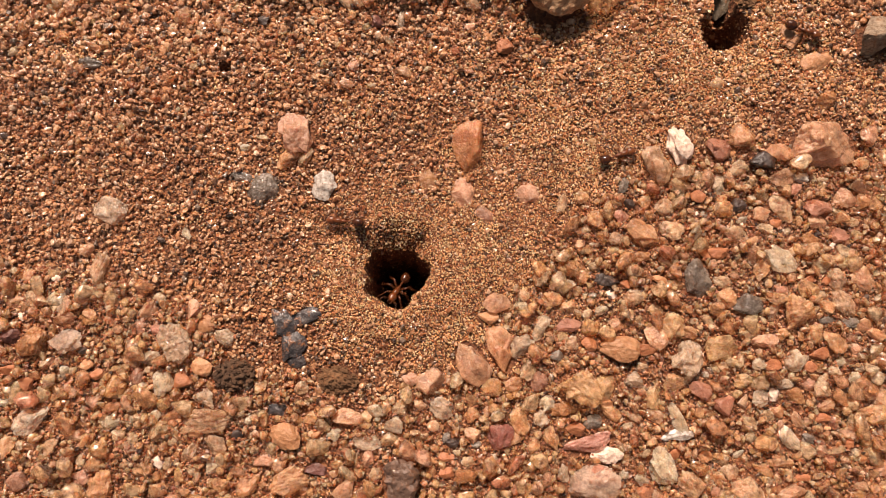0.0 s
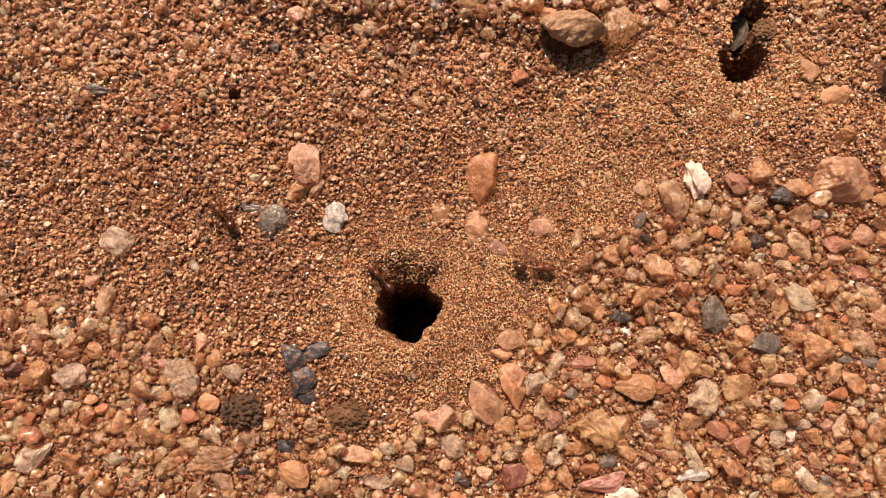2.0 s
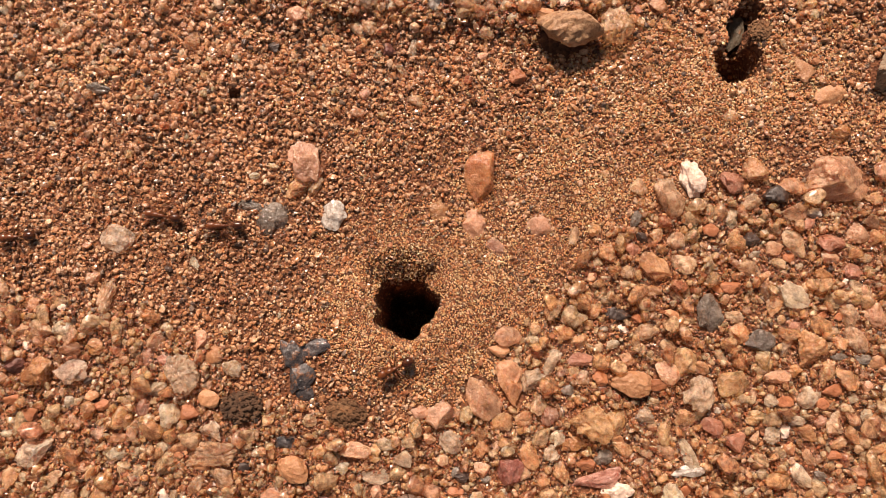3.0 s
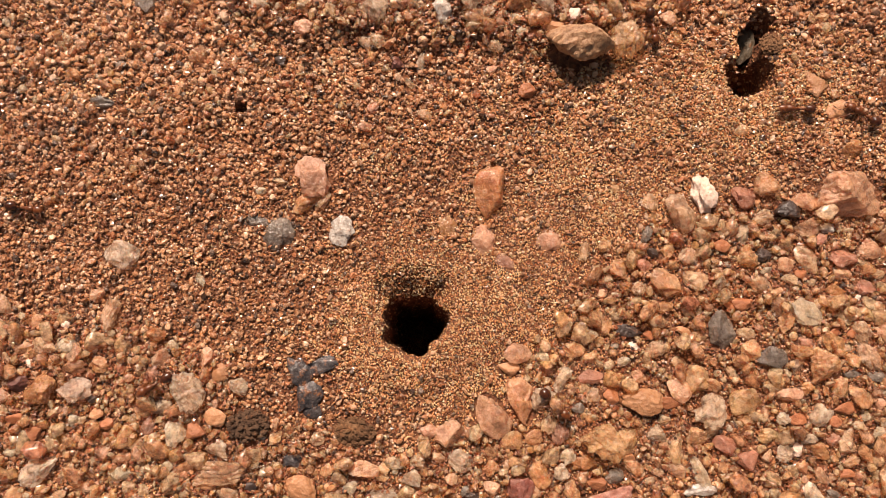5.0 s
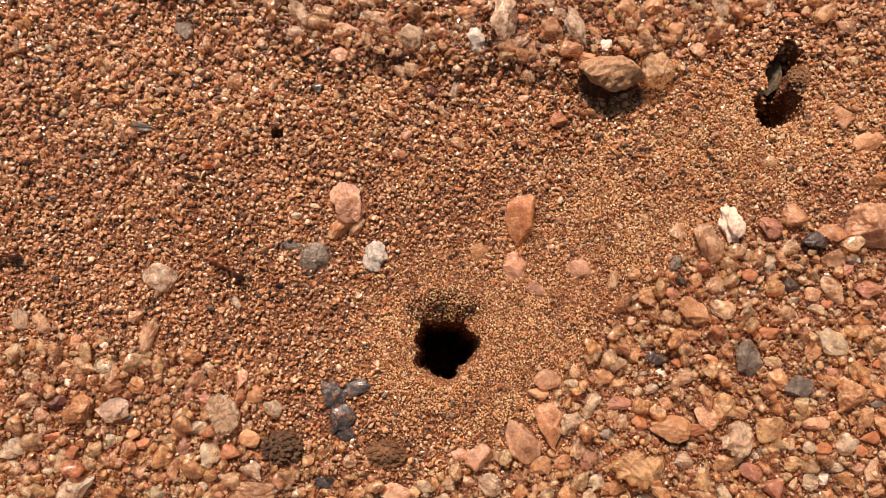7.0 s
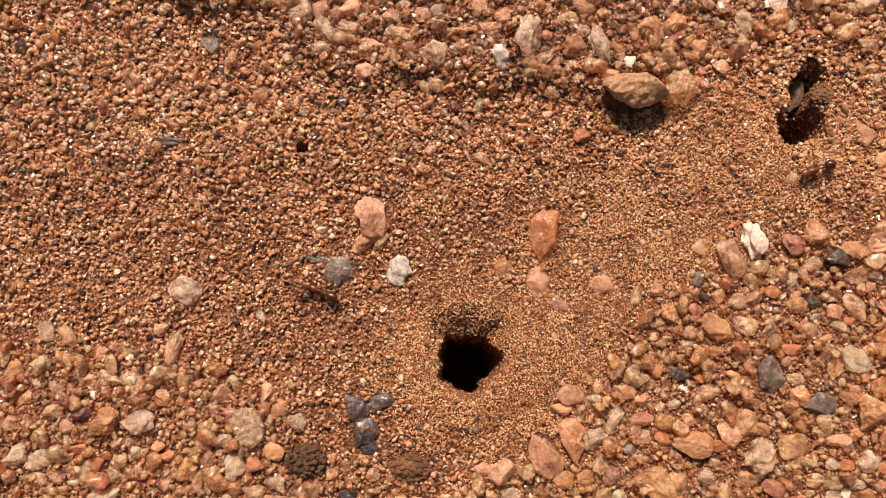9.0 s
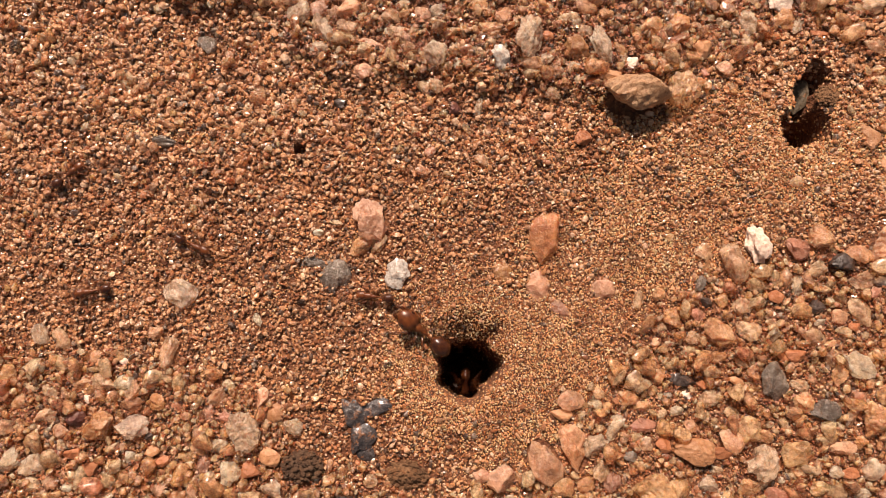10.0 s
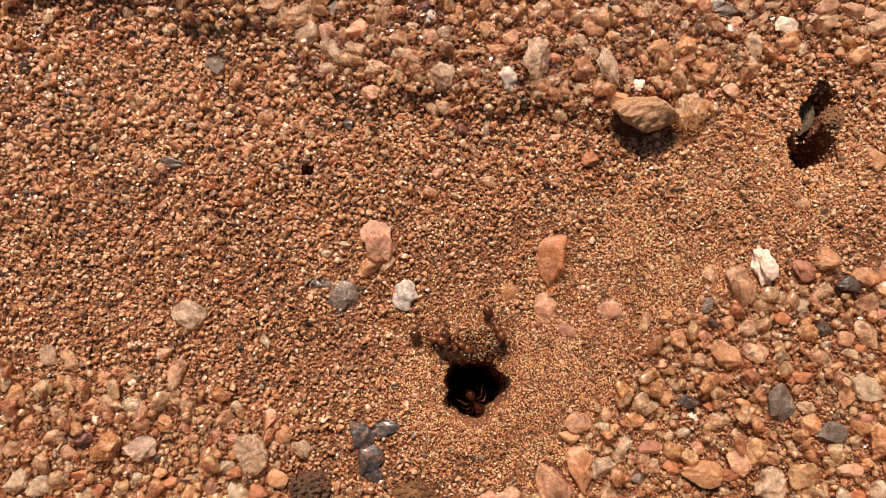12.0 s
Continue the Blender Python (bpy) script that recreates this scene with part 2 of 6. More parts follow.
# kind: material and the words for it
MINERALS = {
    "clear": (mineral("clear_quartz", (0.98, 0.813, 0.616), (0.969, 0.697, 0.467), 0.54, 0.07, 0.06), "glassy pale quartz pebble lying in orange sand"),
    "quartz": (mineral("milky_quartz", (0.98, 0.783, 0.616), (0.969, 0.679, 0.494), 0.54, 0.07, 0.06), "glossy milky pink quartz pebble in orange sand"),
    "quartzyel": (mineral("honey_quartz", (0.979, 0.708, 0.43), (0.918, 0.539, 0.261), 0.6, 0.08, 0.3), "translucent honey quartz lump beside a brown stone"),
    "cream": (mineral("cream_quartz", (0.979, 0.708, 0.467), (0.938, 0.548, 0.317), 0.55, 0.10, 0.12), "cream coloured quartz pebble lying in sand"),
    "yellow": (mineral("yellow_quartz", (0.979, 0.689, 0.392), (0.938, 0.548, 0.261), 0.55, 0.09, 0.15), "cloudy yellow quartz pebble among the gravel"),
    "amber": (mineral("amber_quartz", (0.969, 0.604, 0.337), (0.918, 0.462, 0.214), 0.5, 0.10), "amber coloured quartz pebble among the gravel"),
    "peach": (mineral("peach_feldspar", (0.95, 0.601, 0.373), (0.88, 0.473, 0.266), 0.45, 0.2, 0.3), "peach coloured feldspar pebble with flat faces"),
    "orange": (mineral("orange_feldspar", (0.938, 0.548, 0.317), (0.82, 0.391, 0.174), 0.45, 0.2), "bright orange feldspar chip lying in sand"),
    "flake": (mineral("rusty_quartz", (0.88, 0.44, 0.20), (0.70, 0.29, 0.11), 0.5, 0.16, 0.45), "amber brown quartz flake leaning on the sand"),
    "rust": (mineral("rusty_stone", (0.46, 0.19, 0.085), (0.32, 0.115, 0.048), 0.2, 0.35, 0.5), "rust coloured stone flake half sunk in sand"),
    "pink": (mineral("pink_feldspar", (0.92, 0.546, 0.349), (0.8, 0.41, 0.241), 0.35, 0.25), "pale pink feldspar chip with soil stains"),
    "redpink": (mineral("pink_red_stone", (0.8, 0.44, 0.34), (0.62, 0.28, 0.2), 0.4, 0.12), "long pinkish red pebble among gravel"),
    "red": (mineral("red_stone", (0.66, 0.31, 0.19), (0.5, 0.2, 0.11), 0.35, 0.25), "brick red stone grain among the gravel"),
    "purplepink": (mineral("rose_stone", (0.6, 0.28, 0.22), (0.44, 0.17, 0.13), 0.4, 0.10), "glossy rose coloured pebble among gravel"),
    "lilac": (mineral("lilac_quartz", (0.78, 0.455, 0.315), (0.64, 0.328, 0.207), 0.45, 0.12), "greyish lilac quartz chip pressed into sand"),
    "purple": (mineral("purple_stone", (0.170, 0.066, 0.052), (0.090, 0.036, 0.028), 0.0, 0.3), "dark purple stone grain on the sand"),
    "slate": (mineral("grey_mica", (0.36, 0.30, 0.24), (0.20, 0.165, 0.135), 0.35, 0.12, 0.4, 0.7), "dark grey glassy stone sunk flush in sand"),
    "darkmica": (mineral("blue_black_mica", (0.1, 0.085, 0.082), (0.028, 0.025, 0.027), 0.0, 0.14, 0.7, 0.9), "blue black mica flake sunk flush in sand"),
    "silver": (mineral("silvery_mica", (0.84, 0.78, 0.7), (0.34, 0.29, 0.25), 0.2, 0.07, 0.4, 0.7), "sparkling silver grey mica chip on sand"),
    "black": (mineral("black_stone", (0.075, 0.047, 0.036), (0.030, 0.019, 0.014), 0.0, 0.25, 0.3), "small black stone among orange grains"),
    "olive": (mineral("olive_stone", (0.8, 0.428, 0.191), (0.64, 0.3, 0.116), 0.4, 0.12), "olive brown cloudy pebble in the sand"),
    "brown": (mineral("brown_stone", (0.58, 0.32, 0.17), (0.42, 0.2, 0.09), 0.25, 0.3), "reddish brown stone lying in sand"),
    "white": (mineral("white_stone", (0.93, 0.78, 0.66), (0.82, 0.58, 0.45), 0.2, 0.5, 0.45), "chalky white stone chip on the sand"),
    # a paler grey-brown stone; the hole's shade is put into its dark colour
    "plug": (mineral("shade_dark_quartz", (0.15, 0.12, 0.08), (0.09, 0.07, 0.045), 0.1, 0.5), "grey pebble wedged in a nest hole"),
    "boulder": (mineral("soil_crusted_stone", (0.52, 0.33, 0.19), (0.36, 0.20, 0.10), 0.2, 0.4, 0.5, 0.9), "large brown stone crusted with orange soil"),
    "clod": (mineral("dark_soil_clod", (0.17, 0.095, 0.052), (0.07, 0.038, 0.022), 0.0, 0.9, 0.4, 0.9), "dark crumbly soil clod on the sand"),
    "mud": (mineral("brown_soil_clod", (0.27, 0.145, 0.07), (0.14, 0.072, 0.034), 0.0, 0.9, 0.5, 0.9), "rounded brown soil clod sunk in sand"),
    "stonegrey": (mineral("dark_grey_stone", (0.200, 0.122, 0.085), (0.100, 0.061, 0.043), 0.1, 0.25, 0.4, 0.6), "dark grey rounded stone among the gravel"),
    "roughgrey": (mineral("lichen_grey_stone", (0.420, 0.320, 0.228), (0.170, 0.122, 0.081), 0.0, 0.8, 0.3, 0.9), "rough greyish green stone casting a shadow"),
}
SAND = grain_material("sand_grain", 0.05, 0.35, 0.10, SAND_COLOURS, (0.97, 0.83, 0.73), depth=0.15, coat=0.5)
FINE = grain_material("fine_sand_grain", 0.10, 0.35, 0.08, FINE_COLOURS, (1.26, 1.13, 1.03), depth=0.15, coat=0.4)
GRAVEL = grain_material("gravel_grain", 0.06, 1.0, 0.42, GRAVEL_COLOURS, (1.09, 0.96, 0.82), depth=0.35, coat=1.0)
CRUMBS = grain_material("reddish_sand_grain", 0.15, 0.8, 0.18, SAND_COLOURS, (0.76, 0.51, 0.39), 0.15, 0.4)
SILT = grain_material("brown_silt_grain", 0.3, 0.4, 0.0, SAND_COLOURS, (0.42, 0.31, 0.24), 0.08, 0.3)
SOIL = soil_material()

# ---- lie of the ground, in mm ----
HOLE = (-3.88, 3.25)


def lattice(x, y, size, seed):
    """Smooth noise from -1 to 1 with features of that size."""
    u, v = np.asarray(x, float) / size, np.asarray(y, float) / size
    iu, iv = np.floor(u), np.floor(v)
    fu, fv = u - iu, v - iv

    def h(a, b):
        s = np.sin(a * 127.1 + b * 311.7 + seed * 74.7) * 43758.5453
        return 2 * (s - np.floor(s)) - 1
    fu, fv = fu * fu * (3 - 2 * fu), fv * fv * (3 - 2 * fv)
    return (h(iu, iv) * (1 - fu) + h(iu + 1, iv) * fu) * (1 - fv) + (h(iu, iv + 1) * (1 - fu) + h(iu + 1, iv + 1) * fu) * fv


def step(a, b, x):
    k = np.clip((x - a) / (b - a), 0, 1)
    return k * k * (3 - 2 * k)


def shaft(x, y):
    """Depth of the main nest hole: a shaft with a slope on its far side."""
    dx, dy = (x - HOLE[0]) / 1.0, y - HOLE[1]
    r, a = np.hypot(dx, dy), np.arctan2(dy, dx)
    edge = 2.46 + 0.20 * np.sin(3 * a + 0.6) + 0.13 * np.sin(5 * a + 2.0) + 0.10 * np.sin(9 * a) + 0.12 * lattice(x, y, 0.6, 3)
    edge = edge - 0.32 * np.clip(np.sin(a), 0, 1)
    far = np.clip(np.sin(a + 0.12), 0, 1)
    rim = 0.35 + 2.15 * far ** 0.8
    d = r - edge
    slope = (0.35 + 1.75 * far) * np.clip(1 - d / rim, 0, 1) ** 1.4 * (d >= 0) + (0.35 + 1.75 * far) * (d < 0)
    return slope + 17.0 * step(0.05, -0.75, d)


def pits(x, y):
    """Depth of the smaller holes and of one added hollow."""
    n = 0.25 * lattice(x, y, 0.7, 11)
    a = np.hypot((x - 21.3) / 1.95, (y - 22.05) / 1.65) + n
    b = np.hypot((x - 20.3) / 0.7, (y - 21.3) / 1.0) + n
    c = np.hypot((x - 22.1) / 1.15, (y - 25.9) / 1.15) + n
    e = np.hypot((x - 21.3) / 1.1, (y - 24.3) / 2.1) + n
    f = np.hypot((x + 16.93) / 0.55, (y - 19.03) / 0.55) + n
    # shallow hollow added to deepen the shade below the large brown stone
    g = np.hypot((x - 9.3) / 2.8, (y - 22.3) / 1.3) + n
    return np.maximum.reduce([6.5 * step(1.1, 0.45, a), 4.5 * step(1.15, 0.4, b), 5.0 * step(1.1, 0.4, c), 4.0 * step(1.15, 0.5, e), 1.6 * step(1.2, 0.3, f), 0.3 * step(1.15, 0.4, g)])


LOW = [(-60, 5), (-35.5, 4.2), (-23, 2.1), (-18, 0.5), (-14.8, -4.1), (-8.6, -5.7), (-0.3, -4.5), (3, -1.2),
       (6, 2.6), (10.1, 7.9), (13.4, 11.3), (18.4, 12), (29.5, 13.8), (60, 15)]
TOP = [(-60, 33), (-32, 31.5), (-19.8, 30.0), (-17.7, 26.7), (-11.4, 24.6), (-0.9, 24.0), (7.5, 24.0), (13.8, 27.0), (18, 28.6), (24.3, 30.6), (60, 32)]


def bank(x, y):
    """1 on the raised gravel bank beyond the sandy belt, which runs out to the east."""
    top = np.interp(x, [p[0] for p in TOP], [p[1] for p in TOP])
    return step(-1.4, 0.8, y - top + 0.9 * lattice(x, y, 3.0, 33)) * step(17.0, 8.0, x)


def level(x, y):
    """Height of the ground without its holes."""
    z = 0.34 * lattice(x, y, 9, 1) + 0.16 * lattice(x, y, 3.2, 2) + 0.06 * lattice(x, y, 1.1, 5)
    mound = 0.45 * np.exp(-(((x - HOLE[0]) / 6.5) ** 2 + ((y - HOLE[1] + 1.0) / 5.0) ** 2))
    calm = np.exp(-(np.maximum(np.hypot(x, y - 10) - 60, 0) / 40) ** 2)
    return (z + mound + 0.85 * bank(x, y)) * calm


def ground_point(x, y):
    """Where a point of the plan lies on the ground: the shaft leans back under its near edge."""
    down = shaft(x, y) + pits(x, y)
    return x, y - 0.07 * np.maximum(down - 2.6, 0), level(x, y) - down


def fine_share(x, y):
    """1 where the soil is fine: round the nest holes."""
    a = np.exp(-(((x - HOLE[0] - 2.6) / 9.0) ** 2 + ((y - HOLE[1] + 0.2) / 6.2) ** 2) ** 1.3)
    b = np.exp(-(((x - 18.0) / 11.0) ** 2 + ((y - 20.0) / 5.0) ** 2) ** 1.3)
    c = np.exp(-(((x - 8.0) / 9.0) ** 2 + ((y - 12.5) / 5.5) ** 2) ** 1.3)
    return np.clip(np.maximum.reduce([a, 0.85 * b, 0.6 * c]) + 0.25 * lattice(x, y, 2.5, 21), 0, 1)


def gravel_share(x, y):
    """1 where coarse gravel lies: before and beyond the sandy belt."""
    low = np.interp(x, [p[0] for p in LOW], [p[1] for p in LOW])
    top = np.interp(x, [p[0] for p in TOP], [p[1] for p in TOP])
    wobble = 1.2 * lattice(x, y, 4, 31)
    return np.maximum(step(1.2, -1.2, y - low + wobble), step(-0.8, 1.2, y - top + wobble))


# ---- ground ----
def stretch(parts):
    return np.concatenate([np.arange(a, b, s) for a, b, s in parts] + [[parts[-1][1]]])


def ground():
    far = [-40000, -8000, -1500, -400, -150, -80]
    xs = np.concatenate([far, stretch([(-50, -8, 0.34), (-8, 1, 0.12), (1, 19, 0.34), (19, 24, 0.15), (24, 42, 0.34)]), [-k for k in far[::-1]]])
    ys = np.concatenate([far, stretch([(-22, -1, 0.34), (-1, 9, 0.12), (9, 20, 0.34), (20, 28, 0.15), (28, 42, 0.34)]), [-k for k in far[::-1]]])
    X, Y = np.meshgrid(xs, ys)
    x, y, z = ground_point(X, Y)
    nx, ny = len(xs), len(ys)
    verts = np.stack([x, y, z], -1).reshape(-1, 3) * MM
    k = (np.arange(ny - 1)[:, None] * nx + np.arange(nx - 1)[None, :]).ravel()
    me = bpy.data.meshes.new("ground")
    fill_mesh(me, verts, np.stack([k, k + 1, k + nx + 1, k + nx], 1), True)
    me.materials.append(SOIL)
    tagged(new("ground", me), "orange brown sandy soil with ant nest holes", "ground", kind="structure")


def fill_mesh(me, verts, faces, smooth):
    n, w = faces.shape
    me.vertices.add(len(verts))
    me.vertices.foreach_set("co", np.ascontiguousarray(verts, dtype=np.float32).ravel())
    me.loops.add(n * w)
    me.loops.foreach_set("vertex_index", np.ascontiguousarray(faces, dtype=np.int32).ravel())
    me.polygons.add(n)
    me.polygons.foreach_set("loop_start", np.arange(0, n * w, w, dtype=np.int32))
    me.polygons.foreach_set("use_smooth", np.full(n, smooth))
    me.update(calc_edges=True)


def ball(subdivisions):
    bm = bmesh.new()
    bmesh.ops.create_icosphere(bm, subdivisions=subdivisions, radius=1)
    v = np.array([p.co[:] for p in bm.verts])
    f = np.array([[p.index for p in q.verts] for q in bm.faces])
    bm.free()
    return v, f


BALLS = {k: ball(k) for k in (1, 2, 3, 4, 5)}
BALLS[0] = (np.array([(1, 0, 0), (-1, 0, 0), (0, 1, 0), (0, -1, 0), (0, 0, 1), (0, 0, -1)], float) * 1.15,
            np.array([(0, 2, 4), (2, 1, 4), (1, 3, 4), (3, 0, 4), (2, 0, 5), (1, 2, 5), (3, 1, 5), (0, 3, 5)]))


def turns(n, gen):
    q = gen.normal(size=(n, 4))
    q /= np.linalg.norm(q, axis=1)[:, None]
    w, x, y, z = q.T
    return np.stack([np.stack([1 - 2 * (y * y + z * z), 2 * (x * y - z * w), 2 * (x * z + y * w)], -1),
                     np.stack([2 * (x * y + z * w), 1 - 2 * (x * x + z * z), 2 * (y * z - x * w)], -1),
                     np.stack([2 * (x * z - y * w), 2 * (y * z + x * w), 1 - 2 * (x * x + y * y)], -1)], 1)


def broken(n, subdivisions, planes, gen, blocks=1, rounding=0.12, near=0.5):
    """n stone shapes of about unit size: a few blocks with flat broken faces grown into one another, a little rounded."""
    v, f = BALLS[subdivisions]
    v = v / np.linalg.norm(v, axis=1)[:, None]
    reach = np.zeros((n, len(v)))
    for _ in range(blocks):
        nrm = gen.normal(size=(n, planes, 3))
        nrm /= np.linalg.norm(nrm, axis=2, keepdims=True)
        d = gen.uniform(near, 1.0, size=(n, 1, planes))
        along = np.einsum("kj,npj->nkp", v, nrm)
        reach = np.maximum(reach, (d / np.maximum(along, 0.05)).min(2).clip(0.3, 1.35))
    reach = reach / reach.mean(1, keepdims=True)
    return v[None] * (reach * (1 - rounding) + rounding)[:, :, None] * 0.86, f


def neighbours(faces, count):
    e = np.concatenate([faces[:, [0, 1]], faces[:, [1, 2]], faces[:, [2, 0]]])
    order = np.argsort(e[:, 0], kind="stable")
    e = e[order]
    return e[:, 1], np.searchsorted(e[:, 0], np.arange(count)), np.bincount(e[:, 0], minlength=count)


RINGS = {k: neighbours(BALLS[k][1], len(BALLS[k][0])) for k in (2, 3, 4, 5)}


def rubbed(p, subdivisions, share=0.6):
    """Ridges worn down a little: each point drawn towards the mean of its neighbours."""
    others, start, degree = RINGS[subdivisions]
    mean = np.add.reduceat(p[:, others], start, axis=1) / degree[None, :, None]
    return p * (1 - share) + mean * share


def scatter(name, label, category, material, x, y, size, subdivisions, cuts, gen, lift, flat=(0.5, 0.9), smooth=False):
    """Many grains in one mesh, lying on the ground."""
    n = len(x)
    p, f = broken(n, subdivisions, cuts, gen) if cuts else (np.repeat(BALLS[subdivisions][0][None], n, 0), BALLS[subdivisions][1])
    if cuts:
        o = gen.uniform(0, 50, size=(n, 1))
        p = p * (1 + 0.12 * lattice(p[:, :, 0] * 2 + p[:, :, 2] + o, p[:, :, 1] * 2 - p[:, :, 2] + o, 0.8, 71))[:, :, None]
    if not cuts:
        p = p * gen.uniform(0.62, 1.22, size=(n, p.shape[1], 1))
    elif subdivisions in RINGS:
        p = rubbed(p, subdivisions, 0.3)
    p = p * np.stack([gen.uniform(1.0, 1.2, n), gen.uniform(0.75, 1.0, n), gen.uniform(*flat, n)], 1)[:, None, :]
    p = np.einsum("nij,nkj->nki", turns(n, gen), p)
    p[:, :, 2] *= 0.85
    gx, gy, gz = ground_point(x, y)
    at = np.stack([gx, gy, gz + (lift + gen.uniform(-0.30, 0.40, n)) * size], 1)
    verts = (p * (size / 2)[:, None, None] + at[:, None, :]).reshape(-1, 3) * MM
    faces = (f[None] + (np.arange(n) * p.shape[1])[:, None, None]).reshape(-1, 3)
    me = bpy.data.meshes.new(name)
    fill_mesh(me, verts, faces, smooth)
    if smooth and cuts:
        me.set_sharp_from_angle(angle=radians(26))
    me.materials.append(material)
    return tagged(new(name, me), label, category, kind="stuff")


def spread(spacing, gen, x0=-45, x1=35.5, y0=-15, y1=37):
    gx, gy = np.meshgrid(np.arange(x0, x1, spacing), np.arange(y0, y1, spacing * 0.9))
    x = gx + gen.uniform(-0.5, 0.5, gx.shape) * spacing
    y = gy + gen.uniform(-0.5, 0.5, gy.shape) * spacing
    return x.ravel(), y.ravel()


# ---- pebbles ----
PLACED, SMALL = [], []


def ripple(p, per, gen, n=6):
    """Smooth lumps over points in space, about -1 to 1, so many to the unit."""
    k = gen.normal(size=(n, 3))
    k = k / np.linalg.norm(k, axis=1)[:, None] * math.tau * per * gen.uniform(0.6, 1.3, size=(n, 1))
    return np.sin(p @ k.T + gen.uniform(0, math.tau, n)).sum(1) * (1.5 / n)


def stone(sub, gen, planes, blocks, rounding, pitted=False, relief=1.0):
    """A broken stone of about unit size: flat faces and notches, its ridges worn a little, a fine relief."""
    p = broken(1, sub, planes, gen, blocks, rounding)[0]
    p = rubbed(p, sub, 0.35)[0]
    p = p * (1 + 0.10 * ripple(p, 0.45, gen, 6))[:, None]
    fine = 0.6 * ripple(p, 1.1, gen, 8) + 0.45 * ripple(p, 2.3, gen, 10) + 0.3 * ripple(p, 4.2, gen, 14)
    if pitted:
        fine = fine + 0.5 * ripple(p, 3.6, gen, 14) - np.abs(ripple(p, 1.8, gen, 8))
    else:  # splintered: short ridges and steps
        fine = fine - 1.1 * np.abs(ripple(p, 0.9, gen, 6)) + 0.9 * np.abs(ripple(p, 1.9, gen, 8)) - 0.5 * np.abs(ripple(p, 3.4, gen, 12))
    return p * (1 + relief * (0.040 if pitted else 0.060) * fine)[:, None], BALLS[sub][1]


CLEAR_KINDS = ("clear", "quartz", "quartzyel", "cream", "yellow", "lilac", "amber", "olive", "flake")


def pebble(x, y, long, wide, turn, kind, height, flat=False, taper=0.0):
    """One stone, longest along its own x; flat: a chip with a few large faces; taper: narrows it ahead."""
    flush = height <= 0.7
    seen = 0.5 if kind == "darkmica" else 0.72
    PLACED.append((x, y, long * seen, wide * seen, turn, False) if flush else (x, y, long, wide, turn, kind in CLEAR_KINDS))
    gen = np.random.default_rng(1000 + len(PLACED))
    crumbly = kind in ("clod", "mud")
    pitted = kind in ("boulder", "roughgrey", "white", "brown", "rust", "plug")
    sub = 3 if long < 1.0 else 5 if long > 2.4 else 4
    if crumbly:
        p, f = stone(3, gen, 10, 2, 0.5, True)
        q, g = BALLS[1]
        at = gen.normal(size=(420, 3))
        at = at / np.linalg.norm(at, axis=1)[:, None] * gen.uniform(0.84, 0.98, size=(420, 1))
        crumbs = q[None] * (0.03 + 0.14 * gen.uniform(0, 1, size=(420, 1, 1)) ** 3.0) * gen.uniform(0.75, 1.2, size=(420, len(q), 1)) + at[:, None]
        f = np.concatenate([f, (g[None] + len(p) + (np.arange(420) * len(q))[:, None, None]).reshape(-1, 3)])
        p = np.concatenate([p / np.abs(p).max() * 0.9, crumbs.reshape(-1, 3)])
    elif kind == "darkmica":
        p, f = stone(sub, gen, 7, 2, 0.05, True)
        p[:, :2] *= 1 + 0.28 * ripple(p * (1, 1, 0), 0.9, gen, 6)[:, None]
    elif kind in ("slate", "silver", "pink", "lilac"):
        p, f = stone(sub, gen, 9, 2, 0.12, False, 1.3)
    elif kind == "white":
        p, f = stone(max(sub, 4), gen, 6, 2, 0.04, True, 3.4)
        p[:, :2] *= 1 + 0.16 * ripple(p, 1.2, gen, 6)[:, None]
    elif kind == "boulder":
        p, f = stone(5, gen, 7, 1, 0.22, True, 2.2)
    elif kind == "flake":
        p, f = stone(5, gen, 6, 1, 0.0, False, 0.8)
    elif flat:
        p, f = stone(sub, gen, 8, 2, 0.06, pitted, 1.2)
    elif kind in CLEAR_KINDS:
        p, f = stone(sub, gen, 9, int(gen.integers(1, 3)), 0.10, pitted, 2.3)
    else:
        p, f = stone(sub, gen, 8, 1, 0.10, pitted, 1.9)
    p[:, 1] *= 1 - taper * p[:, 0]
    p = p - (p.max(0) + p.min(0)) / 2
    p = p / (p.max(0) - p.min(0))
    tall = height * (0.55 if flat else 0.68) * min(wide, long) if not flush else height * 0.6 * wide
    if kind == "darkmica":
        tall *= 0.5
    elif crumbly:
        tall *= 0.7
    p = p * (long, wide, tall)
    mat, words = MINERALS[kind]
    rise = 0.85 * float(bank(x, y)) / 51  # stones on the bank lie nearer to the eye
    x, y = x - rise * (x + 4), y - rise * (y - 4)
    z = float(level(x, y)) - (2.2 if kind == "plug" else 0.0)
    rest = pose(x * MM, y * MM, (z + tall * (0.36 if kind == "boulder" else 0.30 if kind in ("roughgrey", "quartzyel") else 0.0 if flush else 0.26)) * MM, gen.uniform(-7, 7), gen.uniform(-7, 7), turn)
    if long * wide < 1.06 and not crumbly:
        m = np.array(rest)
        SMALL.append((p * MM @ m[:3, :3].T + m[:3, 3], f, mat))
        return None
    me = bpy.data.meshes.new("pebble")
    fill_mesh(me, p * MM, f, not crumbly)
    me.set_sharp_from_angle(angle=radians(24))
    me.materials.append(mat)
    name = "soil_clod" if kind in ("clod", "mud") else "pebble"
    ob = tagged(new(name, me), words, "soil clod" if name == "soil_clod" else "pebble", "pebbles on the sand")
    ob.matrix_basis = rest
    return ob


